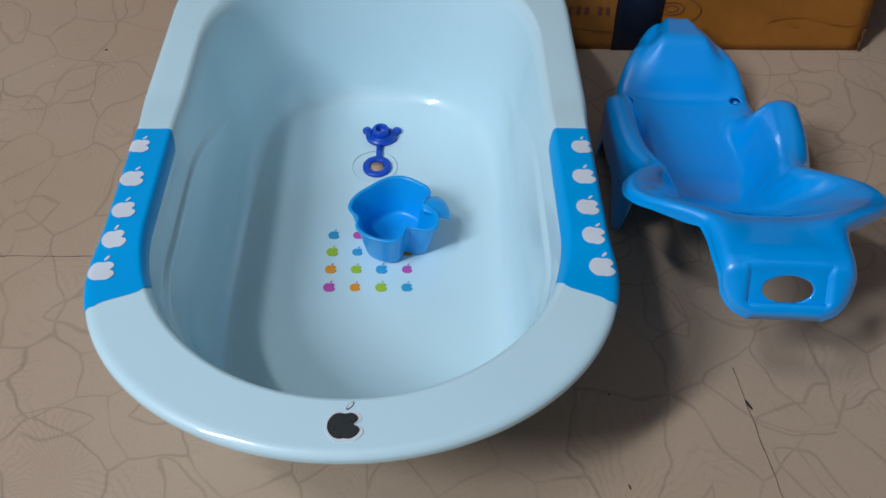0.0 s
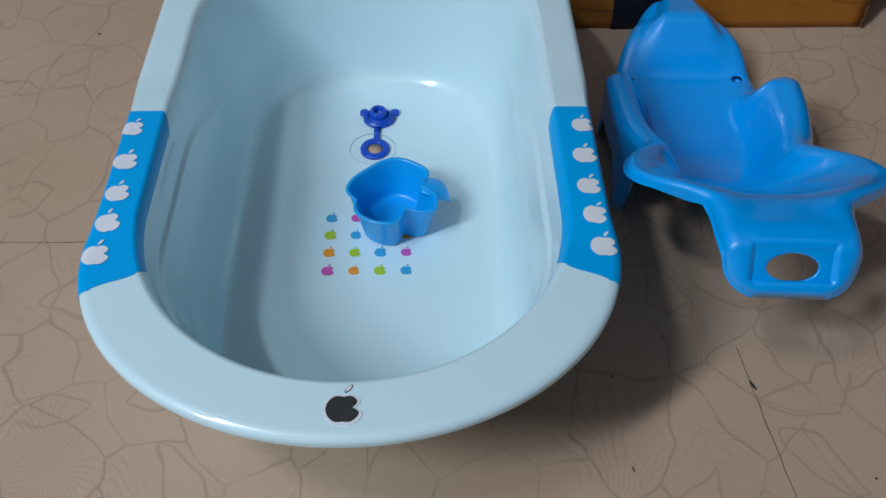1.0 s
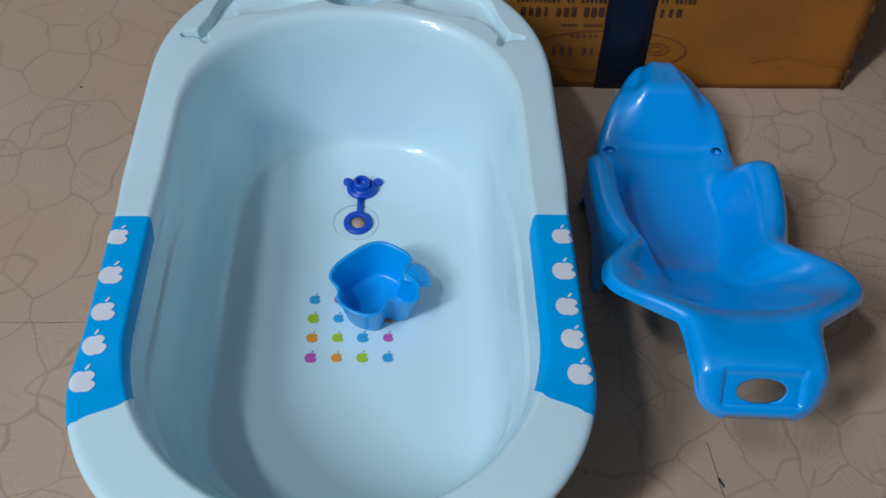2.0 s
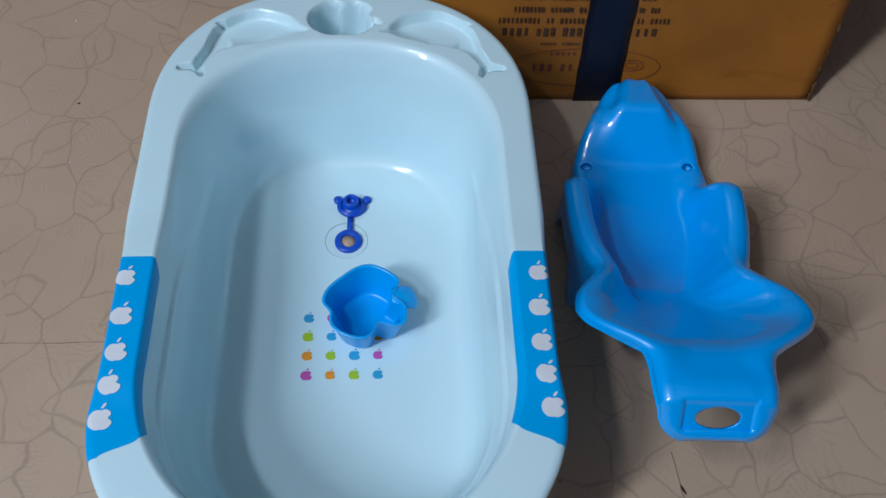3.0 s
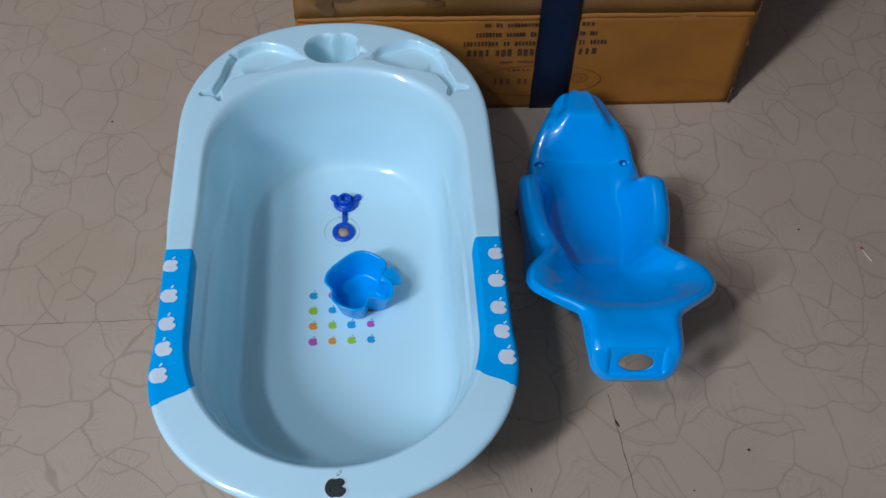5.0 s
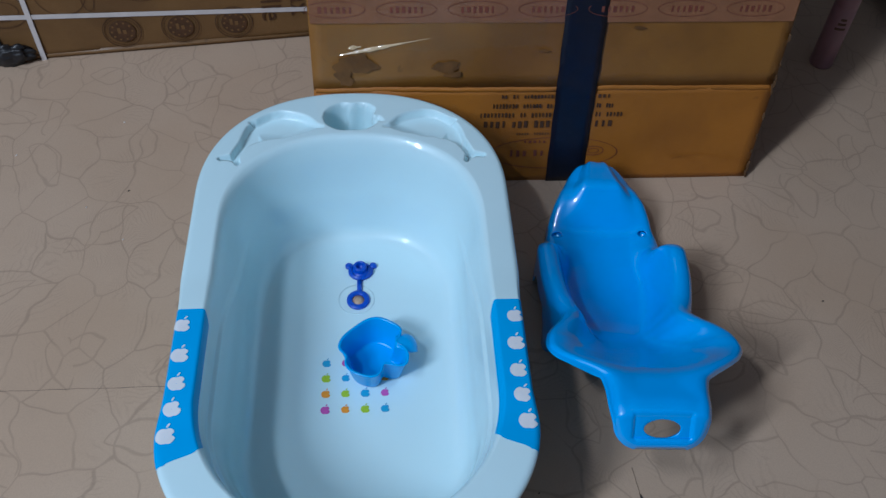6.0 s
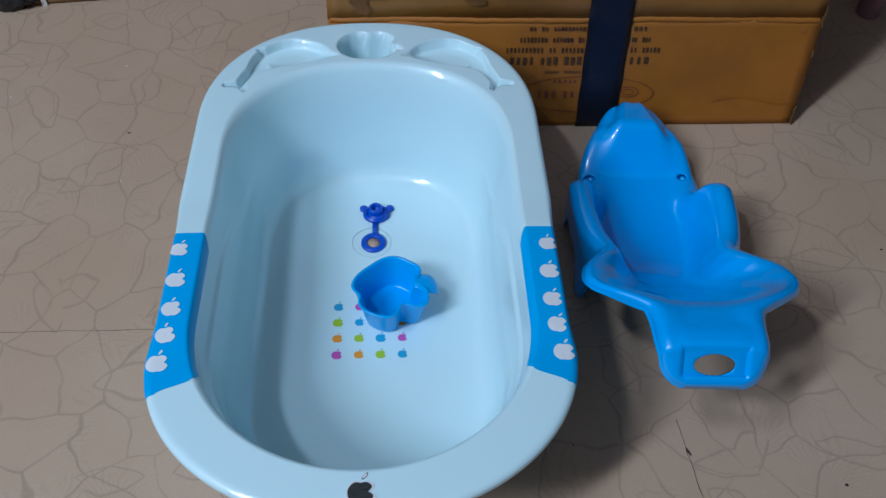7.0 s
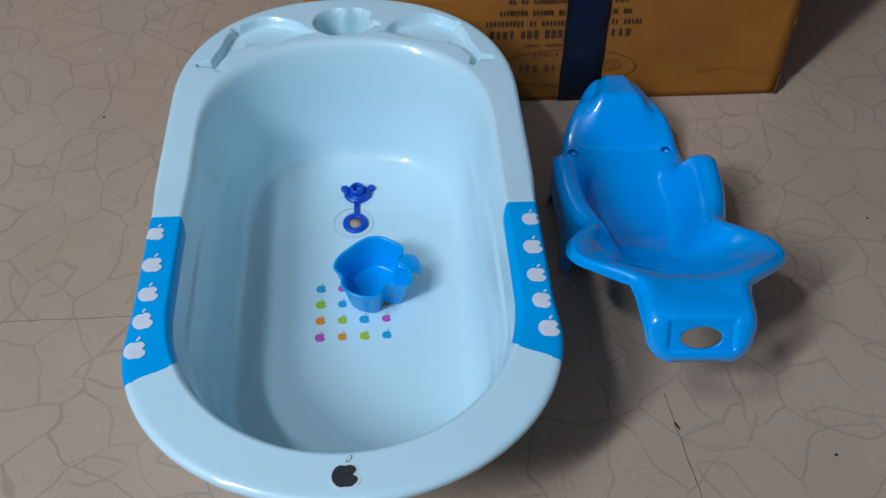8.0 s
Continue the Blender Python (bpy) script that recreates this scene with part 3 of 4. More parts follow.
def jug_body():
    n, f = 120, np.linspace(0, 2 * np.pi, 120, endpoint=False)
    rows = []
    wall = [(0.76, -0.0015), (0.785, 0.0), (0.80, 0.003), (0.985, 0.060), (1.005, 0.0625), (1.035, 0.0635), (1.045, 0.0655), (1.035, 0.0670), (0.975, 0.0670), (0.955, 0.0650), (0.765, 0.008), (0.735, 0.0040), (0.68, 0.0028)]
    for k, z in wall:
        r = jug_radius(f) * k
        rows.append(np.stack([r * np.cos(f), r * np.sin(f), np.full(n, z * 0.80 + 0.0015)], 1))
    bm = bmesh.new()
    bm.from_mesh(grid_mesh("body", rows, True))
    bm.verts.ensure_lookup_table()
    bm.faces.new([bm.verts[i] for i in range(n)][::-1])
    bm.faces.new([bm.verts[len(bm.verts) - n + i] for i in range(n)])
    return bm


jug = thing("bath_jug", pose(0.029, 0.4255, 0.0112), "azure plastic apple-shaped rinsing jug lying in the bathtub", "jug")
part("body", jug_body(), M_JUG, jug)
rows = []
for i in range(15):
    t = i / 14
    x = 0.0340 + 0.034 * math.sin(t * 1.5)
    z = 0.0530 - 0.024 * t ** 2.0
    w = 0.0105 + 0.006 * math.sin(math.pi * min(1, t * 1.15)) - 0.006 * t ** 4
    rows.append([(x, 0.008 + w * v, z - 0.004 * v * v + 0.0015 * t) for v in np.linspace(-1, 1, 11)])
handle = part("handle", grid_mesh("handle", rows), M_JUG, jug, "leaf-shaped thumb handle")
shell = handle.modifiers.new("thickness", "SOLIDIFY")
shell.thickness, shell.offset = 0.0026, 0.0
baked(handle)

# ---- bath seat ----
# stations along the seat, from the head end (0) to the hook (1 = 0.62 m): metres along, half width, height in the middle, height of the edge's crest,
# height of the skirt's lower edge, share of the half width at which the side begins to rise
SEAT = [
    (0.000, 0.024, 0.066, 0.058, 0.000, 0.45),
    (0.008, 0.033, 0.077, 0.066, 0.000, 0.48),
    (0.025, 0.046, 0.082, 0.066, 0.000, 0.48),
    (0.050, 0.059, 0.086, 0.066, 0.000, 0.48),
    (0.070, 0.069, 0.0890, 0.068, 0.000, 0.48),
    (0.077, 0.072, 0.0870, 0.067, 0.000, 0.50),
    (0.090, 0.078, 0.0745, 0.064, 0.000, 0.52),
    (0.115, 0.088, 0.0490, 0.046, 0.000, 0.55),
    (0.134, 0.093, 0.0290, 0.032, 0.000, 0.55),
    (0.144, 0.096, 0.0240, 0.029, 0.000, 0.50),
    (0.165, 0.099, 0.0210, 0.030, 0.000, 0.45),
    (0.186, 0.104, 0.0180, 0.036, 0.000, 0.50),
    (0.202, 0.111, 0.0160, 0.068, 0.000, 0.64),
    (0.218, 0.118, 0.0150, 0.102, 0.000, 0.70),
    (0.240, 0.122, 0.0150, 0.116, 0.000, 0.73),
    (0.280, 0.121, 0.0180, 0.117, 0.000, 0.71),
    (0.330, 0.115, 0.0260, 0.117, 0.000, 0.65),
    (0.365, 0.105, 0.0380, 0.121, 0.000, 0.56),
    (0.383, 0.099, 0.0480, 0.129, 0.010, 0.46),
]
SEAT_FRONT = [
    (0.398, 0.104, 0.060, 0.138, 0.118, 0.36),
    (0.425, 0.122, 0.086, 0.152, 0.142, 0.30),
    (0.450, 0.135, 0.110, 0.162, 0.152, 0.26),
    (0.470, 0.138, 0.130, 0.168, 0.158, 0.24),
    (0.488, 0.130, 0.148, 0.175, 0.164, 0.22),
    (0.506, 0.110, 0.166, 0.184, 0.172, 0.22),
    (0.524, 0.084, 0.183, 0.191, 0.176, 0.25),
    (0.538, 0.070, 0.190, 0.194, 0.182, 0.35),
    (0.560, 0.066, 0.194, 0.196, 0.184, 0.50),
    (0.580, 0.065, 0.197, 0.196, 0.184, 0.55),
    (0.597, 0.0625, 0.195, 0.193, 0.182, 0.60),
    (0.605, 0.0600, 0.1845, 0.1825, 0.175, 0.62),
    (0.613, 0.0550, 0.1730, 0.1715, 0.167, 0.66),
    (0.620, 0.0460, 0.1635, 0.1625, 0.160, 0.70),
    (0.624, 0.0340, 0.158, 0.158, 0.156, 0.70),
]


def seat_shell():
    table = SEAT + SEAT_FRONT
    along = [row[0] for row in table]
    fine = np.concatenate([np.linspace(0, 0.585, 196), np.linspace(0.587, 0.624, 30)])
    w, zc, ze, zs, rise = [smooth_table(fine, along, [row[k] for row in table]) for k in range(1, 6)]
    rows = []
    for i, u in enumerate(fine):
        row = []
        soft = min(0.012 + 0.006 * float(1 - ease(np.array(u), 0.06, 0.16)), w[i] * 0.3)
        soft += 0.012 * float(ease(np.array(u), 0.18, 0.22) * (1 - ease(np.array(u), 0.35, 0.40)))
        soft *= 1 - 0.45 * float(ease(np.array(u), 0.40, 0.44) * (1 - ease(np.array(u), 0.52, 0.55)))
        soft *= 1 - 0.5 * float(ease(np.array(u), 0.604, 0.622))
        for q in np.linspace(-1, 1, 97):
            side, k = (1 if q >= 0 else -1), abs(q)
            if k < 0.70:
                t = k / 0.70
                x = (w[i] - soft) * t
                z = zc[i] + (ze[i] - zc[i]) * float(ease(np.array(t), rise[i], 1.0))
            elif k < 0.86:
                f = (k - 0.70) / 0.16 * math.pi / 2
                x = w[i] - soft + soft * math.sin(f)
                z = ze[i] - soft * (1 - math.cos(f)) * 0.9
            else:
                t = (k - 0.86) / 0.14
                top = ze[i] - soft * 0.9
                low = min(zs[i], top - 0.004)
                arm = float(ease(np.array(u), 0.17, 0.23) * (1 - ease(np.array(u), 0.388, 0.396)))
                foot = float(ease(np.array(u), 0.335, 0.372)) * arm
                # the skirt stands on a foot in front and is cut out in an arch behind it
                low += 0.052 * float(ease(np.array(u), 0.225, 0.262) * (1 - ease(np.array(u), 0.318, 0.352)))
                x = w[i] + (0.003 + (0.008 if side > 0 else -0.004) * arm + 0.012 * foot * t) * t
                z = top + (low - top) * t
            # the pressed-in panel round the hook's grip hole
            if u > 0.585 and k < 0.7:
                z -= 0.0075 * float(ease(np.array(u), 0.594, 0.599) * (1 - ease(np.array(u), 0.616, 0.621)) * (1 - ease(np.array(abs(x)), 0.037, 0.044)))
            # the head leans a little to one side and its top edge has a shallow notch
            x = side * x - 0.003 * float(1 - ease(np.array(u), 0.10, 0.18))
            notch = 0.004 * math.exp(-(x / 0.009) ** 2) * max(0.0, 1 - u / 0.02)
            row.append((x - 0.0070 * float(ease(np.array(u), 0.14, 0.24) * (1 - ease(np.array(u), 0.33, 0.44))), -u - notch, z))
        rows.append(row)
    # soften the moulding: even out the heights between neighbours, not at the rims
    high = np.array([[p[2] for p in row] for row in rows])
    for _ in range(22):
        mean = (high[:-2, 1:-1] + high[2:, 1:-1] + high[1:-1, :-2] + high[1:-1, 2:]) / 4
        keep = np.ones_like(mean)
        keep[188:] = 0.0
        keep[:46] = 0.09
        keep[150:188] = 0.28
        keep[:, :8] = keep[:, -8:] = 0.0
        high[1:-1, 1:-1] += (mean - high[1:-1, 1:-1]) * 0.8 * keep
    rows = [[(x, y, float(high[i, j])) for j, (x, y, z) in enumerate(row)] for i, row in enumerate(rows)]
    # closing lips at the head end and below the hook
    first = [(x * 1.02, 0.006, max(0.0, z - 0.010)) for x, y, z in rows[0]]
    foot = [(x * 1.06, 0.010, 0.0) for x, y, z in rows[0]]
    floor_of_lip = min(p[2] for p in rows[-1]) - 0.0005
    last = [(x * 0.99, y + 0.0005, floor_of_lip) for x, y, z in rows[-1]]
    return grid_mesh("shell", [foot, first] + rows + [last])


SEAT_AT = pose(0.4475, 0.815, 0.0016, 0, 0, -2.9)
bath_seat = thing("infant_bath_support", SEAT_AT, "glossy azure plastic infant bath support lying beside the bathtub", "bath support")


def pierced(mesh, holes):
    """Opens oval holes in a shell: (middle, the hole's long way, its short way, half length, half width)."""
    bm = bmesh.new()
    bm.from_mesh(mesh)
    for middle, long_way, short_way, a, b in holes:
        middle, p, q = Vector(middle), Vector(long_way).normalized(), Vector(short_way).normalized()
        def place(v):
            d = v - middle
            return d.dot(p) / a, d.dot(q) / b, d.dot(p.cross(q))
        gone = []
        for f in bm.faces:
            u, w, depth = place(f.calc_center_median())
            if u * u + w * w < 1 and abs(depth) < 0.03:
                gone.append(f)
        rim = {v for f in gone for v in f.verts if any(g not in gone for g in v.link_faces)}
        for v in rim:
            u, w, _ = place(v.co)
            k = 1 / max(1e-6, math.hypot(u, w)) - 1
            v.co += p * (u * k * a) + q * (w * k * b)
        bmesh.ops.delete(bm, geom=gone, context="FACES")
    bm.to_mesh(mesh)
    bm.free()
    return mesh


HOOK_SLOPE = (0, -0.60, -0.80)
seat = part("shell", pierced(seat_shell(), [((0.0, -0.6080, 0.1740), (1, 0, 0), HOOK_SLOPE, 0.0250, 0.0140),
                                            ((-0.082, -0.146, 0.030), (1, 0, 0), (0, 1, 0), 0.0085, 0.0065), ((0.072, -0.140, 0.030), (1, 0, 0), (0, 1, 0), 0.0078, 0.0060)]), M_CHAIR, bath_seat)
shell = seat.modifiers.new("thickness", "SOLIDIFY")
shell.thickness, shell.offset = 0.0032, -1.0
baked(seat)
for x, y, r in ((-0.082, -0.146, 0.0092), (0.072, -0.140, 0.0082)):
    part("socket", lathe([(r, 0.0270), (r - 0.0012, 0.0215), (0.0001, 0.0205)], 24), M_CHAIR, bath_seat, "moulded blind socket", at=pose(x, y, 0.0))


# ---- cardboard boxes ----
def flat_piece(name, parent, material, x, z, w, h, depth=0.0004, y=0.0, label="", bevel=0.0, turn=0.0):
    """A thin piece on the face of a box: x and z on the face, w wide and h high."""
    bm = rounded_box((w, depth, h), bevel)
    return part(name, bm, material, parent, label, False, pose(x, y - depth / 2, z, 0, turn, 0))


def word_bars(name, parent, material, x, z, length, height, words, gap=0.008, y=-0.0002):
    """A line of print too small to read: one bar a word, out of short strokes."""
    total = sum(words)
    at = x
    for n in words:
        w = (length - gap * (len(words) - 1)) * n / total
        bm = bmesh.new()
        rnd = random.Random(int(1000 * (at + z * 7)))
        step = w / n
        for i in range(n):
            k = rnd.choice((0.34, 0.46, 0.58))
            m = Matrix.Translation((at + step * (i + 0.5), y, z + rnd.uniform(-0.04, 0.04) * height)) @ Matrix.Diagonal((step * k, 0.0005, height * rnd.uniform(0.82, 1.0), 1))
            bmesh.ops.create_cube(bm, size=1.0, matrix=m)
        part(name, bm, material, parent, smooth=False)
        at += w + gap


def ellipse_ring(parent, name, material, x, z, a, b, thick, y=-0.0003, n=56):
    pts = []
    for k in (0, 1):
        pts.append([(x + (a - thick * k) * math.cos(f), y - 0.0002, z + (b - thick * k) * math.sin(f)) for f in np.linspace(0, 2 * math.pi, n, endpoint=False)])
    ob = part(name, grid_mesh(name, pts, True), material, parent, smooth=False)
    return ob


def blot(parent, name, material, x, z, a, b, seed, y=-0.0003, label=""):
    """An irregular stain."""
    rnd = random.Random(seed)
    ph = [rnd.uniform(0, 6.28) for _ in range(5)]
    bm = bmesh.new()
    vs = []
    for f in np.linspace(0, 2 * math.pi, 40, endpoint=False):
        k = 1 + 0.16 * math.sin(2 * f + ph[0]) + 0.13 * math.sin(3 * f + ph[1]) + 0.10 * math.sin(5 * f + ph[2]) + 0.07 * math.sin(9 * f + ph[3])
        vs.append(bm.verts.new((x + a * k * math.cos(f), y, z + b * k * math.sin(f))))
    bm.faces.new(vs)
    return part(name, bm, material, parent, label, False)


def panel_mesh(w, h, thick, bulge, seed, nx=40, nz=16):
    """A board panel that bulges and waves a little, with thickness; its face looks towards -y."""
    rnd = random.Random(seed)
    a, b, c = (rnd.uniform(0, 6.28) for _ in range(3))
    front, back = [], []
    for j in range(nz + 1):
        z = h * j / nz
        row, rear = [], []
        for i in range(nx + 1):
            x = w * i / nx
            d = bulge * math.sin(math.pi * x / w) * math.sin(math.pi * z / h) + 0.0008 * math.sin(9 * x + a) * math.sin(14 * z + b) + 0.0004 * math.sin(31 * x + c)
            row.append((x, -d, z))
            rear.append((x, thick, z))
        front.append(row), back.append(rear)
    bm = bmesh.new()
    n = nx + 1
    fv = [[bm.verts.new(p) for p in row] for row in front]
    bv = [[bm.verts.new(p) for p in row] for row in back]
    for j in range(nz):
        for i in range(nx):
            bm.faces.new((fv[j][i], fv[j][i + 1], fv[j + 1][i + 1], fv[j + 1][i]))
            bm.faces.new((bv[j][i], bv[j + 1][i], bv[j + 1][i + 1], bv[j][i + 1]))
    for i in range(nx):
        bm.faces.new((fv[0][i], bv[0][i], bv[0][i + 1], fv[0][i + 1]))
        bm.faces.new((fv[nz][i], fv[nz][i + 1], bv[nz][i + 1], bv[nz][i]))
    for j in range(nz):
        bm.faces.new((fv[j][0], fv[j + 1][0], bv[j + 1][0], bv[j][0]))
        bm.faces.new((fv[j][n - 1], bv[j][n - 1], bv[j + 1][n - 1], fv[j + 1][n - 1]))
    return bm


BOX_X, BOX_Y, BOX_W, BOX_D, BOX_H, CREASE = -0.070, 0.8415, 0.829, 0.36, 0.64, 0.204
carton = thing("cardboard_box", pose(BOX_X, BOX_Y, 0), "large tan cardboard box with navy tape standing on the floor", "box")
T = 0.006
lower = part("lower_panel", panel_mesh(BOX_W, CREASE, T, 0.0015, 1), M_CARD, carton, "tan lower front panel with upside-down print")
upper = part("upper_panel", panel_mesh(BOX_W, BOX_H - CREASE - 0.003, T, 0.002, 2), M_CARD_UPPER, carton, "tan upper front panel under clear tape", at=pose(0, 0.001, CREASE + 0.003))
for name, at, size in (("side_panel", (T / 2 + 0.001, BOX_D / 2 + T, BOX_H / 2), (T, BOX_D - T, BOX_H)), ("side_panel", (BOX_W - T / 2 - 0.001, BOX_D / 2 + T, BOX_H / 2), (T, BOX_D - T, BOX_H)),
                       ("back_panel", (BOX_W / 2, BOX_D + T * 1.5, BOX_H / 2), (BOX_W - 0.004, T, BOX_H)), ("top_panel", (BOX_W / 2, BOX_D / 2 + T, BOX_H - 0.003), (BOX_W - 0.014, BOX_D - 0.004, T))):
    part(name, rounded_box(size, 0.0015), M_CARD, carton, at=Matrix.Translation(at))

# the bent fold between the two front panels, with a frayed edge
rows = []
rnd = random.Random(8)
for i in range(90):
    x = 0.004 + (BOX_W - 0.012) * i / 89
    d = 0.0014 + 0.0006 * math.sin(i * 0.31) + rnd.uniform(0, 0.0010)
    up = CREASE + 0.0012 * math.sin(i * 0.13) + rnd.uniform(-0.0006, 0.0006)
    rows.append([(x, 0.002, up - 0.006), (x, -d * 0.6, up - 0.004), (x, -d, up), (x, -d * 0.5, up + 0.003), (x, 0.003, up + 0.005)])
part("fold", grid_mesh("fold", rows), M_CARD, carton, "bent fold with a pale worn edge")

# worn right-hand edge: torn flakes that show the board's core
rnd = random.Random(12)
for z in (0.006, 0.019, 0.034, 0.060, 0.095, 0.14, 0.192, 0.208, 0.222, 0.25, 0.30):
    h = rnd.uniform(0.008, 0.022)
    bm = rounded_box((rnd.uniform(0.002, 0.004), rnd.uniform(0.003, 0.006), h), 0.0008)
    part("torn_edge", bm, M_CORE, carton, smooth=False, at=pose(BOX_W - 0.001 + rnd.uniform(-0.001, 0.001), -0.001 + rnd.uniform(-0.001, 0.002), z + h / 2 - 0.004, rnd.uniform(-12, 12), rnd.uniform(-14, 14), rnd.uniform(-30, 30)))
for z, w in ((0.052, 0.14), (0.049, 0.05)):
    rows = [[(BOX_W - 0.16 + w * t, -0.0028 - 0.0008 * math.sin(t * 9), z + 0.006 * math.sin(t * 5.0) + dz) for dz in (-0.0012, 0.0, 0.0012)] for t in np.linspace(0, 1, 24)]
    part("wrinkle", grid_mesh("wrinkle", rows), M_CARD, carton)

# navy tape down the front and over the top
rows = []
for i in range(60):
    z = BOX_H * i / 59
    x = 0.4315 - 0.004 * z / BOX_H
    bend = 0.0030 + 0.0022 * math.exp(-((z - CREASE) / 0.006) ** 2) + 0.0005 * math.sin(i * 1.7) * (0.3 + (z > 0.14) * 0.7)
    rows.append([(x + 0.0725 * v + 0.0005 * math.sin(i * 0.9), -bend, z) for v in np.linspace(0, 1, 7)])
rows += [[(0.4275 + 0.0725 * v, y, BOX_H + 0.0008) for v in np.linspace(0, 1, 7)] for y in (0.001, 0.1, 0.2, 0.3)]
tape = part("navy_tape", grid_mesh("navy_tape", rows), M_NAVY, carton, "dark navy packing tape")
shell = tape.modifiers.new("thickness", "SOLIDIFY")
shell.thickness, shell.offset = 0.0004, 0.0
baked(tape)

# print on the lower panel, standing on its head: lines of small print on both sides of the tape, and an oval emblem
def print_line(x0, x1, z, height, left_words, right_words, material=M_INK):
    word_bars("print_line", carton, material, x0 - BOX_X, z, 0.358 - x0, height, left_words, y=-0.0026)
    if right_words:
        word_bars("print_line", carton, material, 0.437 - BOX_X, z, x1 - 0.437, height, right_words, y=-0.0026)


print_line(0.262, 0.462, 0.190, 0.0075, (2, 2, 9), (3,), M_INK)
print_line(0.247, 0.470, 0.170, 0.0095, (8, 6, 2), (2, 3), M_INK)
print_line(0.225, 0.490, 0.151, 0.0100, (10, 2, 6), (2, 5), M_INK)
print_line(0.232, 0.475, 0.131, 0.0150, (4, 3, 3), (3,), M_INK)
print_line(0.295, 0.330, 0.110, 0.0050, (5, 6), (), M_INK_FAINT)
ellipse_ring(carton, "oval_emblem", M_INK_RED, 0.371 - BOX_X, 0.066, 0.122, 0.036, 0.0014, -0.0026)
ellipse_ring(carton, "oval_emblem", M_INK_RED, 0.446 - BOX_X, 0.070, 0.020, 0.011, 0.0016, -0.0026)
ellipse_ring(carton, "oval_emblem", M_INK_RED, 0.446 - BOX_X, 0.070, 0.011, 0.006, 0.0014, -0.0026)
word_bars("emblem_bar", carton, M_INK_RED, 0.284 - BOX_X, 0.066, 0.07, 0.014, (3, 2), y=-0.0026)
word_bars("emblem_bar", carton, M_INK_RED, 0.310 - BOX_X, 0.092, 0.045, 0.006, (5,), y=-0.0026)

# tape band with a repeated oval mark along the top, clear tape, stains
band = flat_piece("tape_band", carton, M_BAND, BOX_W / 2, 0.368, BOX_W - 0.006, 0.066, 0.0005, -0.0022, "pinkish clear tape band with faint oval marks")
for i in range(7):
    x = 0.045 + 0.118 * i
    ellipse_ring(band, "oval_mark", M_INK_RED, x - BOX_W / 2, -0.008, 0.050, 0.015, 0.0011, -0.0008)
    word_bars("mark_bar", band, M_INK_RED, x - BOX_W / 2 - 0.030, -0.009, 0.060, 0.012, (6,), y=-0.0007)
for x, z, a, b, seed in ((0.075, 0.268, 0.032, 0.020, 3), (0.055, 0.246, 0.016, 0.018, 5), (0.232, 0.262, 0.026, 0.010, 6), (0.400, 0.292, 0.010, 0.003, 9), (0.56, 0.335, 0.012, 0.003, 10), (0.245, 0.247, 0.014, 0.006, 14)):
    blot(carton, "stain", M_STAIN, x, z - 0.010, a, b, seed, -0.0024 - 0.00012 * seed)
n = Nodes("clear_tape")
n.bsdf.inputs["Alpha"].default_value = 0.07
n.bump(n.noise(45.0, 3.0, distortion=1.5).outputs[0], 0.6, 0.004)
M_CLEAR = n.done((0.30, 0.22, 0.12), 0.10)
for x0, x1, z, h, tilt in ((0.03, 0.40, 0.300, 0.052, -3.0),):
    rows = []
    for i in range(40):
        t = i / 39
        rows.append([(x0 + (x1 - x0) * t, -0.0030 - 0.0012 * math.sin(t * 23 + v * 3) * math.sin(v * 3.1) ** 2, z + h * (v - 0.5) + 0.02 * t) for v in np.linspace(0, 1, 9)])
    part("clear_tape", grid_mesh("clear_tape", rows), M_CLEAR, carton, "wrinkled clear packing tape")

# creases in the clear packing tape on the upper board, coloured pale for their glint
M_TAPE_GLINT = plastic("pale_tape_glint", (0.62, 0.46, 0.27), 0.10, 0.08, wave=0.35, coat=1.0)


def tape_crease(x0, z0, x1, z1, half, proud):
    rows = []
    for t in np.linspace(0, 1, 24):
        x, z = x0 + (x1 - x0) * t, z0 + (z1 - z0) * t
        k = (0.25 + 0.75 * math.sin(math.pi * min(1.0, t * 1.2 + 0.05)) ** 2) * (0.85 + 0.15 * math.sin(41 * t))
        rows.append([(x, 0.0002, z - half * k), (x, -proud * k, z - half * 0.5 * k), (x, -proud * 0.75 * k, z + half * 0.2 * k), (x, 0.0002, z + half * k)])
    part("tape_crease", grid_mesh("tape_crease", rows), M_TAPE_GLINT, carton, "crease in clear tape, its glint put in as pale tan", False)


tape_crease(-0.022 - BOX_X, 0.274, 0.134 - BOX_X, 0.306, 0.0042, 0.0040)
tape_crease(-0.006 - BOX_X, 0.2875, 0.016 - BOX_X, 0.290, 0.0050, 0.0040)

# the worn box has slumped: its upright faces lean back a little
SLUMP = Matrix(((1, 0, 0, 0), (0, 1, 0.14, 0), (0, 0, 1, 0), (0, 0, 0, 1)))
for ob in carton.children_recursive:
    own = ob.matrix_basis.copy()
    if ob.parent is not carton:
        own = ob.parent.matrix_basis @ own
    ob.data.transform(own.inverted() @ SLUMP @ own)

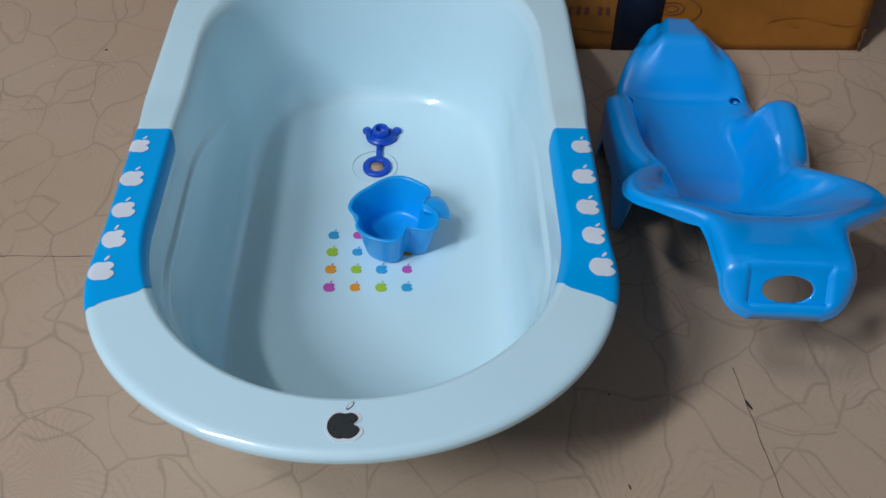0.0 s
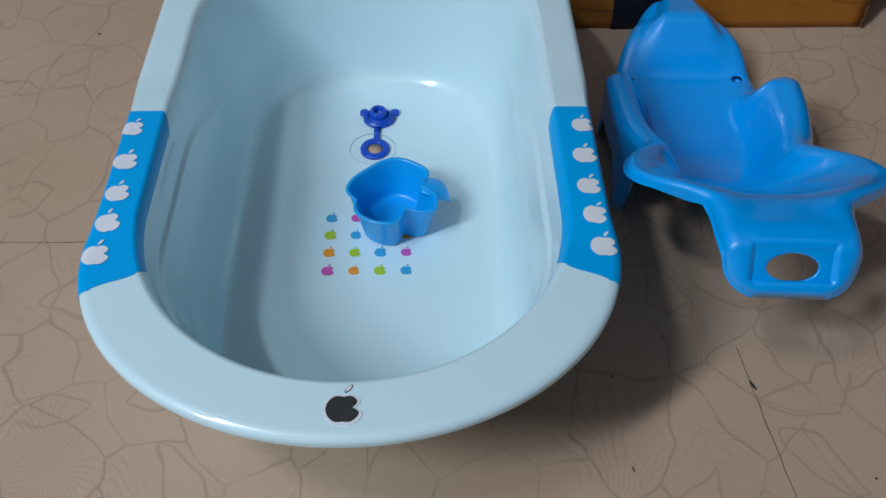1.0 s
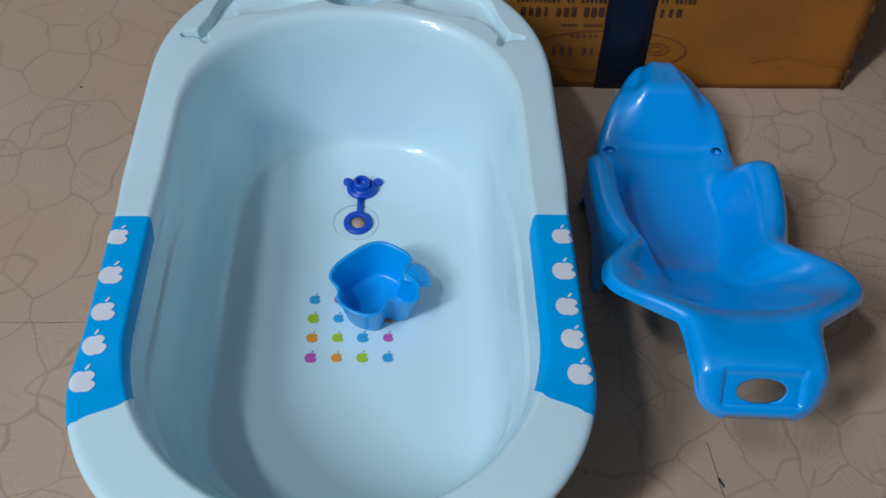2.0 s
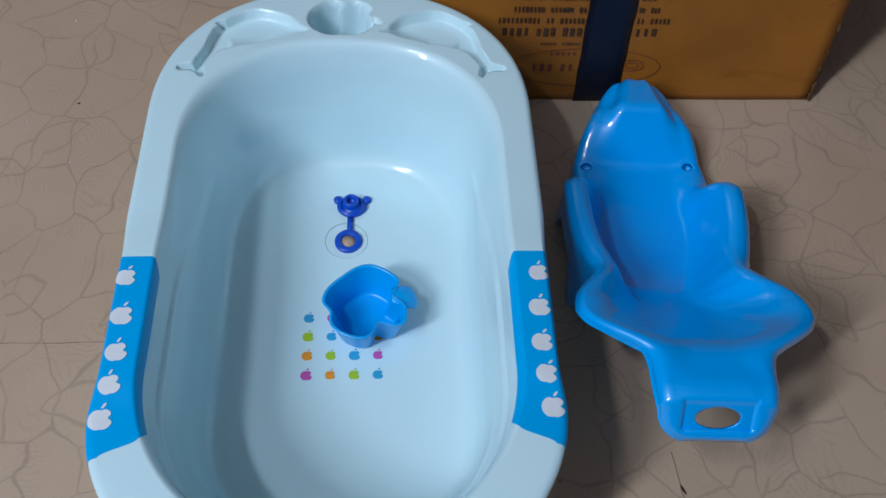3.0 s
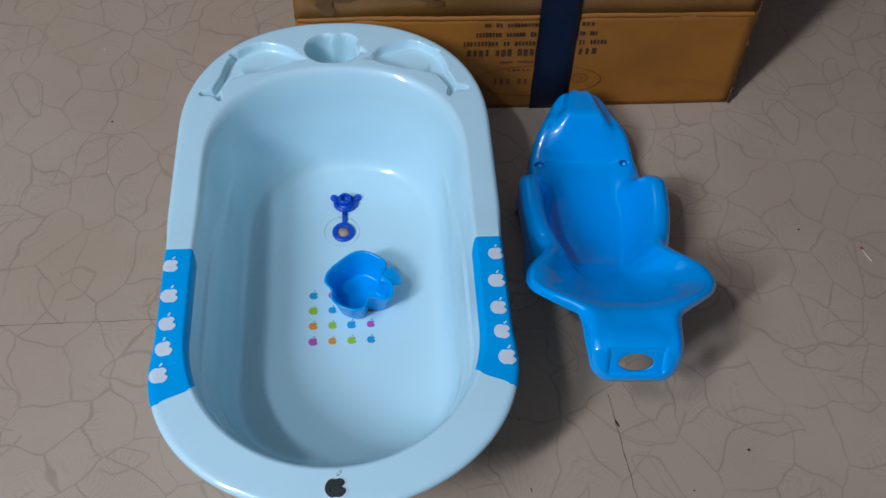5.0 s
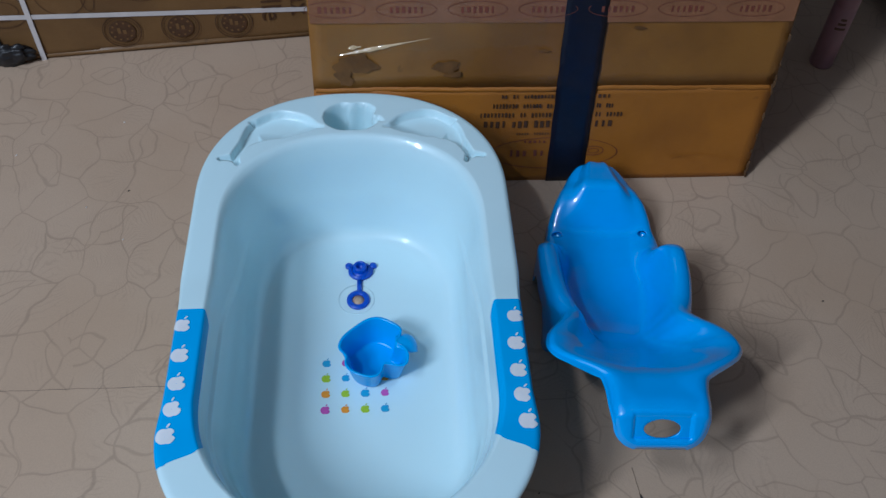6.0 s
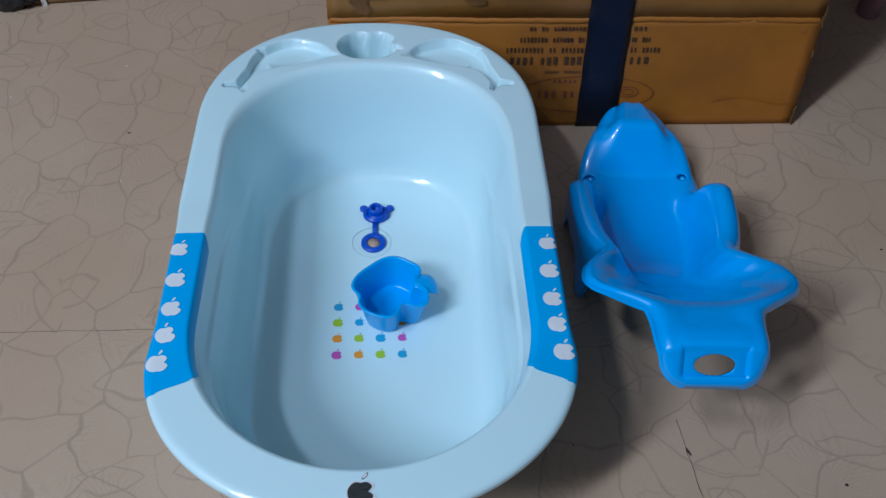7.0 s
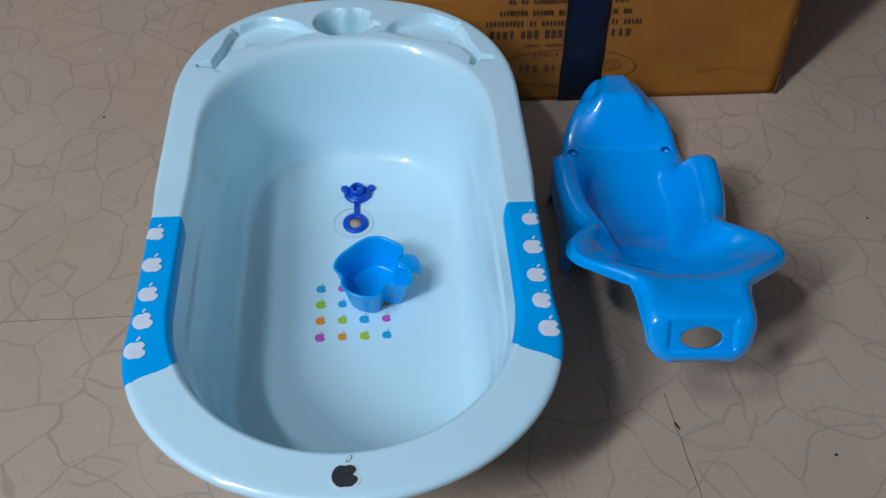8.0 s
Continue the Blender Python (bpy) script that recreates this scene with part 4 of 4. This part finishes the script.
# the second box, further back
FAR_AT = pose(-1.15, 1.165, 0, 0, 0, 7.3)
FAR_W, FAR_H, FAR_D = 1.50, 0.34, 0.22
far_box = thing("cardboard_box", FAR_AT, "brown printed cardboard box with white straps lying on the floor", "box")
part("front_panel", panel_mesh(FAR_W, FAR_H, T, 0.003, 21), M_CARD_FAR, far_box, "brown front panel with dark print")
part("base_fold", rounded_box((FAR_W, 0.008, 0.014), 0.003), M_CARD_FAR, far_box, at=pose(FAR_W / 2, 0.001, 0.007))
for name, at, size in (("side_panel", (T / 2 + 0.001, FAR_D / 2 + T, FAR_H / 2), (T, FAR_D - T, FAR_H)), ("side_panel", (FAR_W - T / 2 - 0.001, FAR_D / 2 + T, FAR_H / 2), (T, FAR_D - T, FAR_H)),
                       ("back_panel", (FAR_W / 2, FAR_D + T * 1.5, FAR_H / 2), (FAR_W - 0.004, T, FAR_H)), ("top_panel", (FAR_W / 2, FAR_D / 2 + T, FAR_H - 0.003), (FAR_W - 0.014, FAR_D - 0.004, T))):
    part(name, rounded_box(size, 0.0015), M_CARD_FAR, far_box, at=Matrix.Translation(at))


def far_x(x):
    """The place along the far box's face at which the world's x lies."""
    return (x + 1.15) / math.cos(radians(7.3))


flat_piece("strap", far_box, M_STRAP, FAR_W / 2, 0.092, FAR_W, 0.010, 0.0015, -0.0034, "white plastic packing strap", turn=3.4)
flat_piece("strap", far_box, M_STRAP, far_x(-0.672), FAR_H / 2, 0.010, FAR_H, 0.0015, -0.0050, "white plastic packing strap")
for x in (-0.500, -0.380, -0.268):
    seal = far_x(x)
    z = 0.055
    ellipse_ring(far_box, "round_seal", M_INK, seal, z, 0.040, 0.040, 0.002, -0.0036)
    ellipse_ring(far_box, "round_seal", M_INK, seal, z, 0.034, 0.034, 0.0012, -0.0036)
    disc = prism([(0.027 * math.cos(f), 0.027 * math.sin(f)) for f in np.linspace(0, 2 * math.pi, 36, endpoint=False)], 0, 0.0006)
    part("seal_disc", disc, M_INK, far_box, smooth=False, at=pose(seal, -0.0034, z, 90))
    for k in range(10):
        f = 2 * math.pi * k / 10
        dot = prism([(0.0024 * math.cos(g), 0.0024 * math.sin(g)) for g in np.linspace(0, 2 * math.pi, 8, endpoint=False)], 0, 0.0005)
        part("seal_dot", dot, M_CARD_FAR, far_box, smooth=False, at=pose(seal + 0.021 * math.cos(f), -0.0041, z + 0.021 * math.sin(f), 90))
    for dx, dz, w, h in ((-0.006, 0.002, 0.006, 0.014), (0.005, -0.002, 0.007, 0.010)):
        flat_piece("seal_mark", far_box, M_CARD_FAR, seal + dx, z + dz, w, h, 0.0005, -0.0041)
for x, z, a, b in ((-0.72, 0.125, 0.050, 0.040), (-0.72, 0.125, 0.034, 0.024), (-0.60, 0.155, 0.050, 0.050), (-0.44, 0.175, 0.060, 0.050), (-0.55, 0.150, 0.014, 0.040)):
    ellipse_ring(far_box, "line_drawing", M_INK, far_x(x), z, a, b, 0.0016, -0.0036)
for word, x, z, size in (("olle", -0.188, 0.142, 0.062), ("ax", -0.126, 0.118, 0.062)):
    text = bpy.data.curves.new("print", "FONT")
    text.body, text.size, text.extrude, text.align_y = word, size, 0.0003, "CENTER"
    holder = new("printed_word", text)
    bpy.context.view_layer.update()
    letters = bpy.data.meshes.new_from_object(holder.evaluated_get(bpy.context.evaluated_depsgraph_get()))
    bpy.data.objects.remove(holder)
    part("printed_word", letters, M_INK, far_box, "dark printed letters running downwards", False, at=pose(far_x(x), -0.0040, z) @ pose(0, 0, 0, 90) @ pose(0, 0, 0, 0, 0, -90))

# torn black film stuck to the far box's foot, and a dark strip above it
bm = bmesh.new()
bmesh.ops.create_icosphere(bm, subdivisions=4, radius=1.0)
for v in bm.verts:
    k = 1 + 0.35 * noise.noise(v.co * 2.2) + 0.22 * noise.noise(v.co * 6.0)
    v.co = Vector((v.co.x * 0.048 * k, v.co.y * 0.014 * k, max(-0.9, v.co.z) * 0.024 * k))
part("black_film", bm, M_BLACK, far_box, "torn crumpled black plastic film", at=pose(far_x(-0.735), -0.012, 0.0235))
flat_piece("black_strip", far_box, M_BLACK, far_x(-0.756), 0.11, 0.016, 0.20, 0.0012, -0.0034, "dark tape strip", turn=-4)

# ---- things behind the box ----
can = thing("spray_can", pose(1.030, 1.190, 0), "dull pink spray can standing on the floor behind the box", "spray can")
part("body", lathe([(0.0001, 0.0), (0.0235, 0.0), (0.0250, 0.003), (0.0250, 0.150), (0.0240, 0.153)], 40), M_PINKCAN, can)
part("cap", lathe([(0.0240, 0.153), (0.0246, 0.155), (0.0246, 0.205), (0.0225, 0.212), (0.0001, 0.214)], 40), M_PINKCAN, can, "pink push-on cap")
for k, z in enumerate((0.108, 0.120, 0.131)):
    rows = [[(0.0253 * math.cos(f), 0.0253 * math.sin(f), z + dz) for f in np.linspace(radians(-128 + 6 * k), radians(-78 - 5 * k), 12)] for dz in (-0.003, 0.003)]
    part("print_bar", grid_mesh("print_bar", rows), M_INK, can)
# its unseen bulk is made large to block light from the right wall
sack = thing("fabric_bag", pose(1.43, 1.40, 0), "large dark navy fabric bag standing in the shade", "bag")
bm = rounded_box((0.44, 0.36, 0.62), 0.07, 5)
bmesh.ops.subdivide_edges(bm, edges=bm.edges[:], cuts=2, use_grid_fill=True)
for v in bm.verts:
    d = noise.noise(v.co * 7.0) * 0.014 + noise.noise(v.co * 19.0) * 0.005
    v.co += Vector((v.co.x, v.co.y, 0)).normalized() * d
    v.co.z += 0.31
part("body", bm, M_BUCKET, sack)
for x in (-0.10, 0.10):
    rows = [[(x + 0.010 * math.cos(g), 0.010 * math.sin(g) - 0.05 * math.cos(f), 0.615 + 0.075 * math.sin(f)) for g in np.linspace(0, 2 * math.pi, 9)] for f in np.linspace(0, math.pi, 14)]
    part("handle", grid_mesh("handle", rows), M_BUCKET, sack)

# ---- litter on the floor ----
match = thing("matchstick", pose(0.9215, 0.475, 0.0013, 0, 0, -70), "pale matchstick with a red head lying on the floor", "matchstick")
part("stick", rounded_box((0.030, 0.0026, 0.0024), 0.0004), M_WOOD, match)
bm = bmesh.new()
bmesh.ops.create_uvsphere(bm, u_segments=12, v_segments=8, radius=0.0021, matrix=Matrix.Translation((-0.0155, 0, 0.0006)) @ Matrix.Diagonal((1.5, 1, 0.9, 1)))
part("match_head", bm, M_RED, match, "red match head")


def fleck(x, y, length, width, turn, material, name, label):
    bm = bmesh.new()
    bmesh.ops.create_icosphere(bm, subdivisions=2, radius=1.0)
    for v in bm.verts:
        k = 1 + 0.4 * noise.noise(v.co * 1.7 + Vector((x * 40, y * 40, 0)))
        v.co = Vector((v.co.x * length / 2 * k, v.co.y * width / 2 * k, max(-0.5, v.co.z) * 0.0009))
    ob = part(name, bm, material, None, "", True, pose(x, y, 0.0005, 0, 0, turn))
    tagged(ob, label, "floor litter", "litter on the floor")


for x, y, l, w, turn in ((0.4225, 0.186, 0.014, 0.0032, -68), (0.619, 0.133, 0.005, 0.004, 0), (0.276, 0.089, 0.007, 0.0016, -75), (0.815, 0.535, 0.005, 0.003, 20),
                         (-0.205, 0.015, 0.004, 0.003, 30), (-0.215, 0.005, 0.003, 0.002, 0), (-0.43, 0.83, 0.005, 0.003, 15), (0.52, 0.075, 0.003, 0.002, 0), (-0.33, 0.06, 0.003, 0.002, 0), (0.27, 0.20, 0.003, 0.002, 40)):
    fleck(x, y, l, w, turn, M_SPECK, "dirt_fleck", "small dark fleck of dirt lying on the floor")
for x, y, l, w, turn in ((-0.66, 0.93, 0.006, 0.003, 70), (-0.50, 0.79, 0.005, 0.002, 80), (-0.42, 0.71, 0.004, 0.002, 60), (-0.47, 1.02, 0.004, 0.003, 10)):
    fleck(x, y, l, w, turn, M_CRUMB, "paper_crumb", "tiny pale crumb lying on the floor")
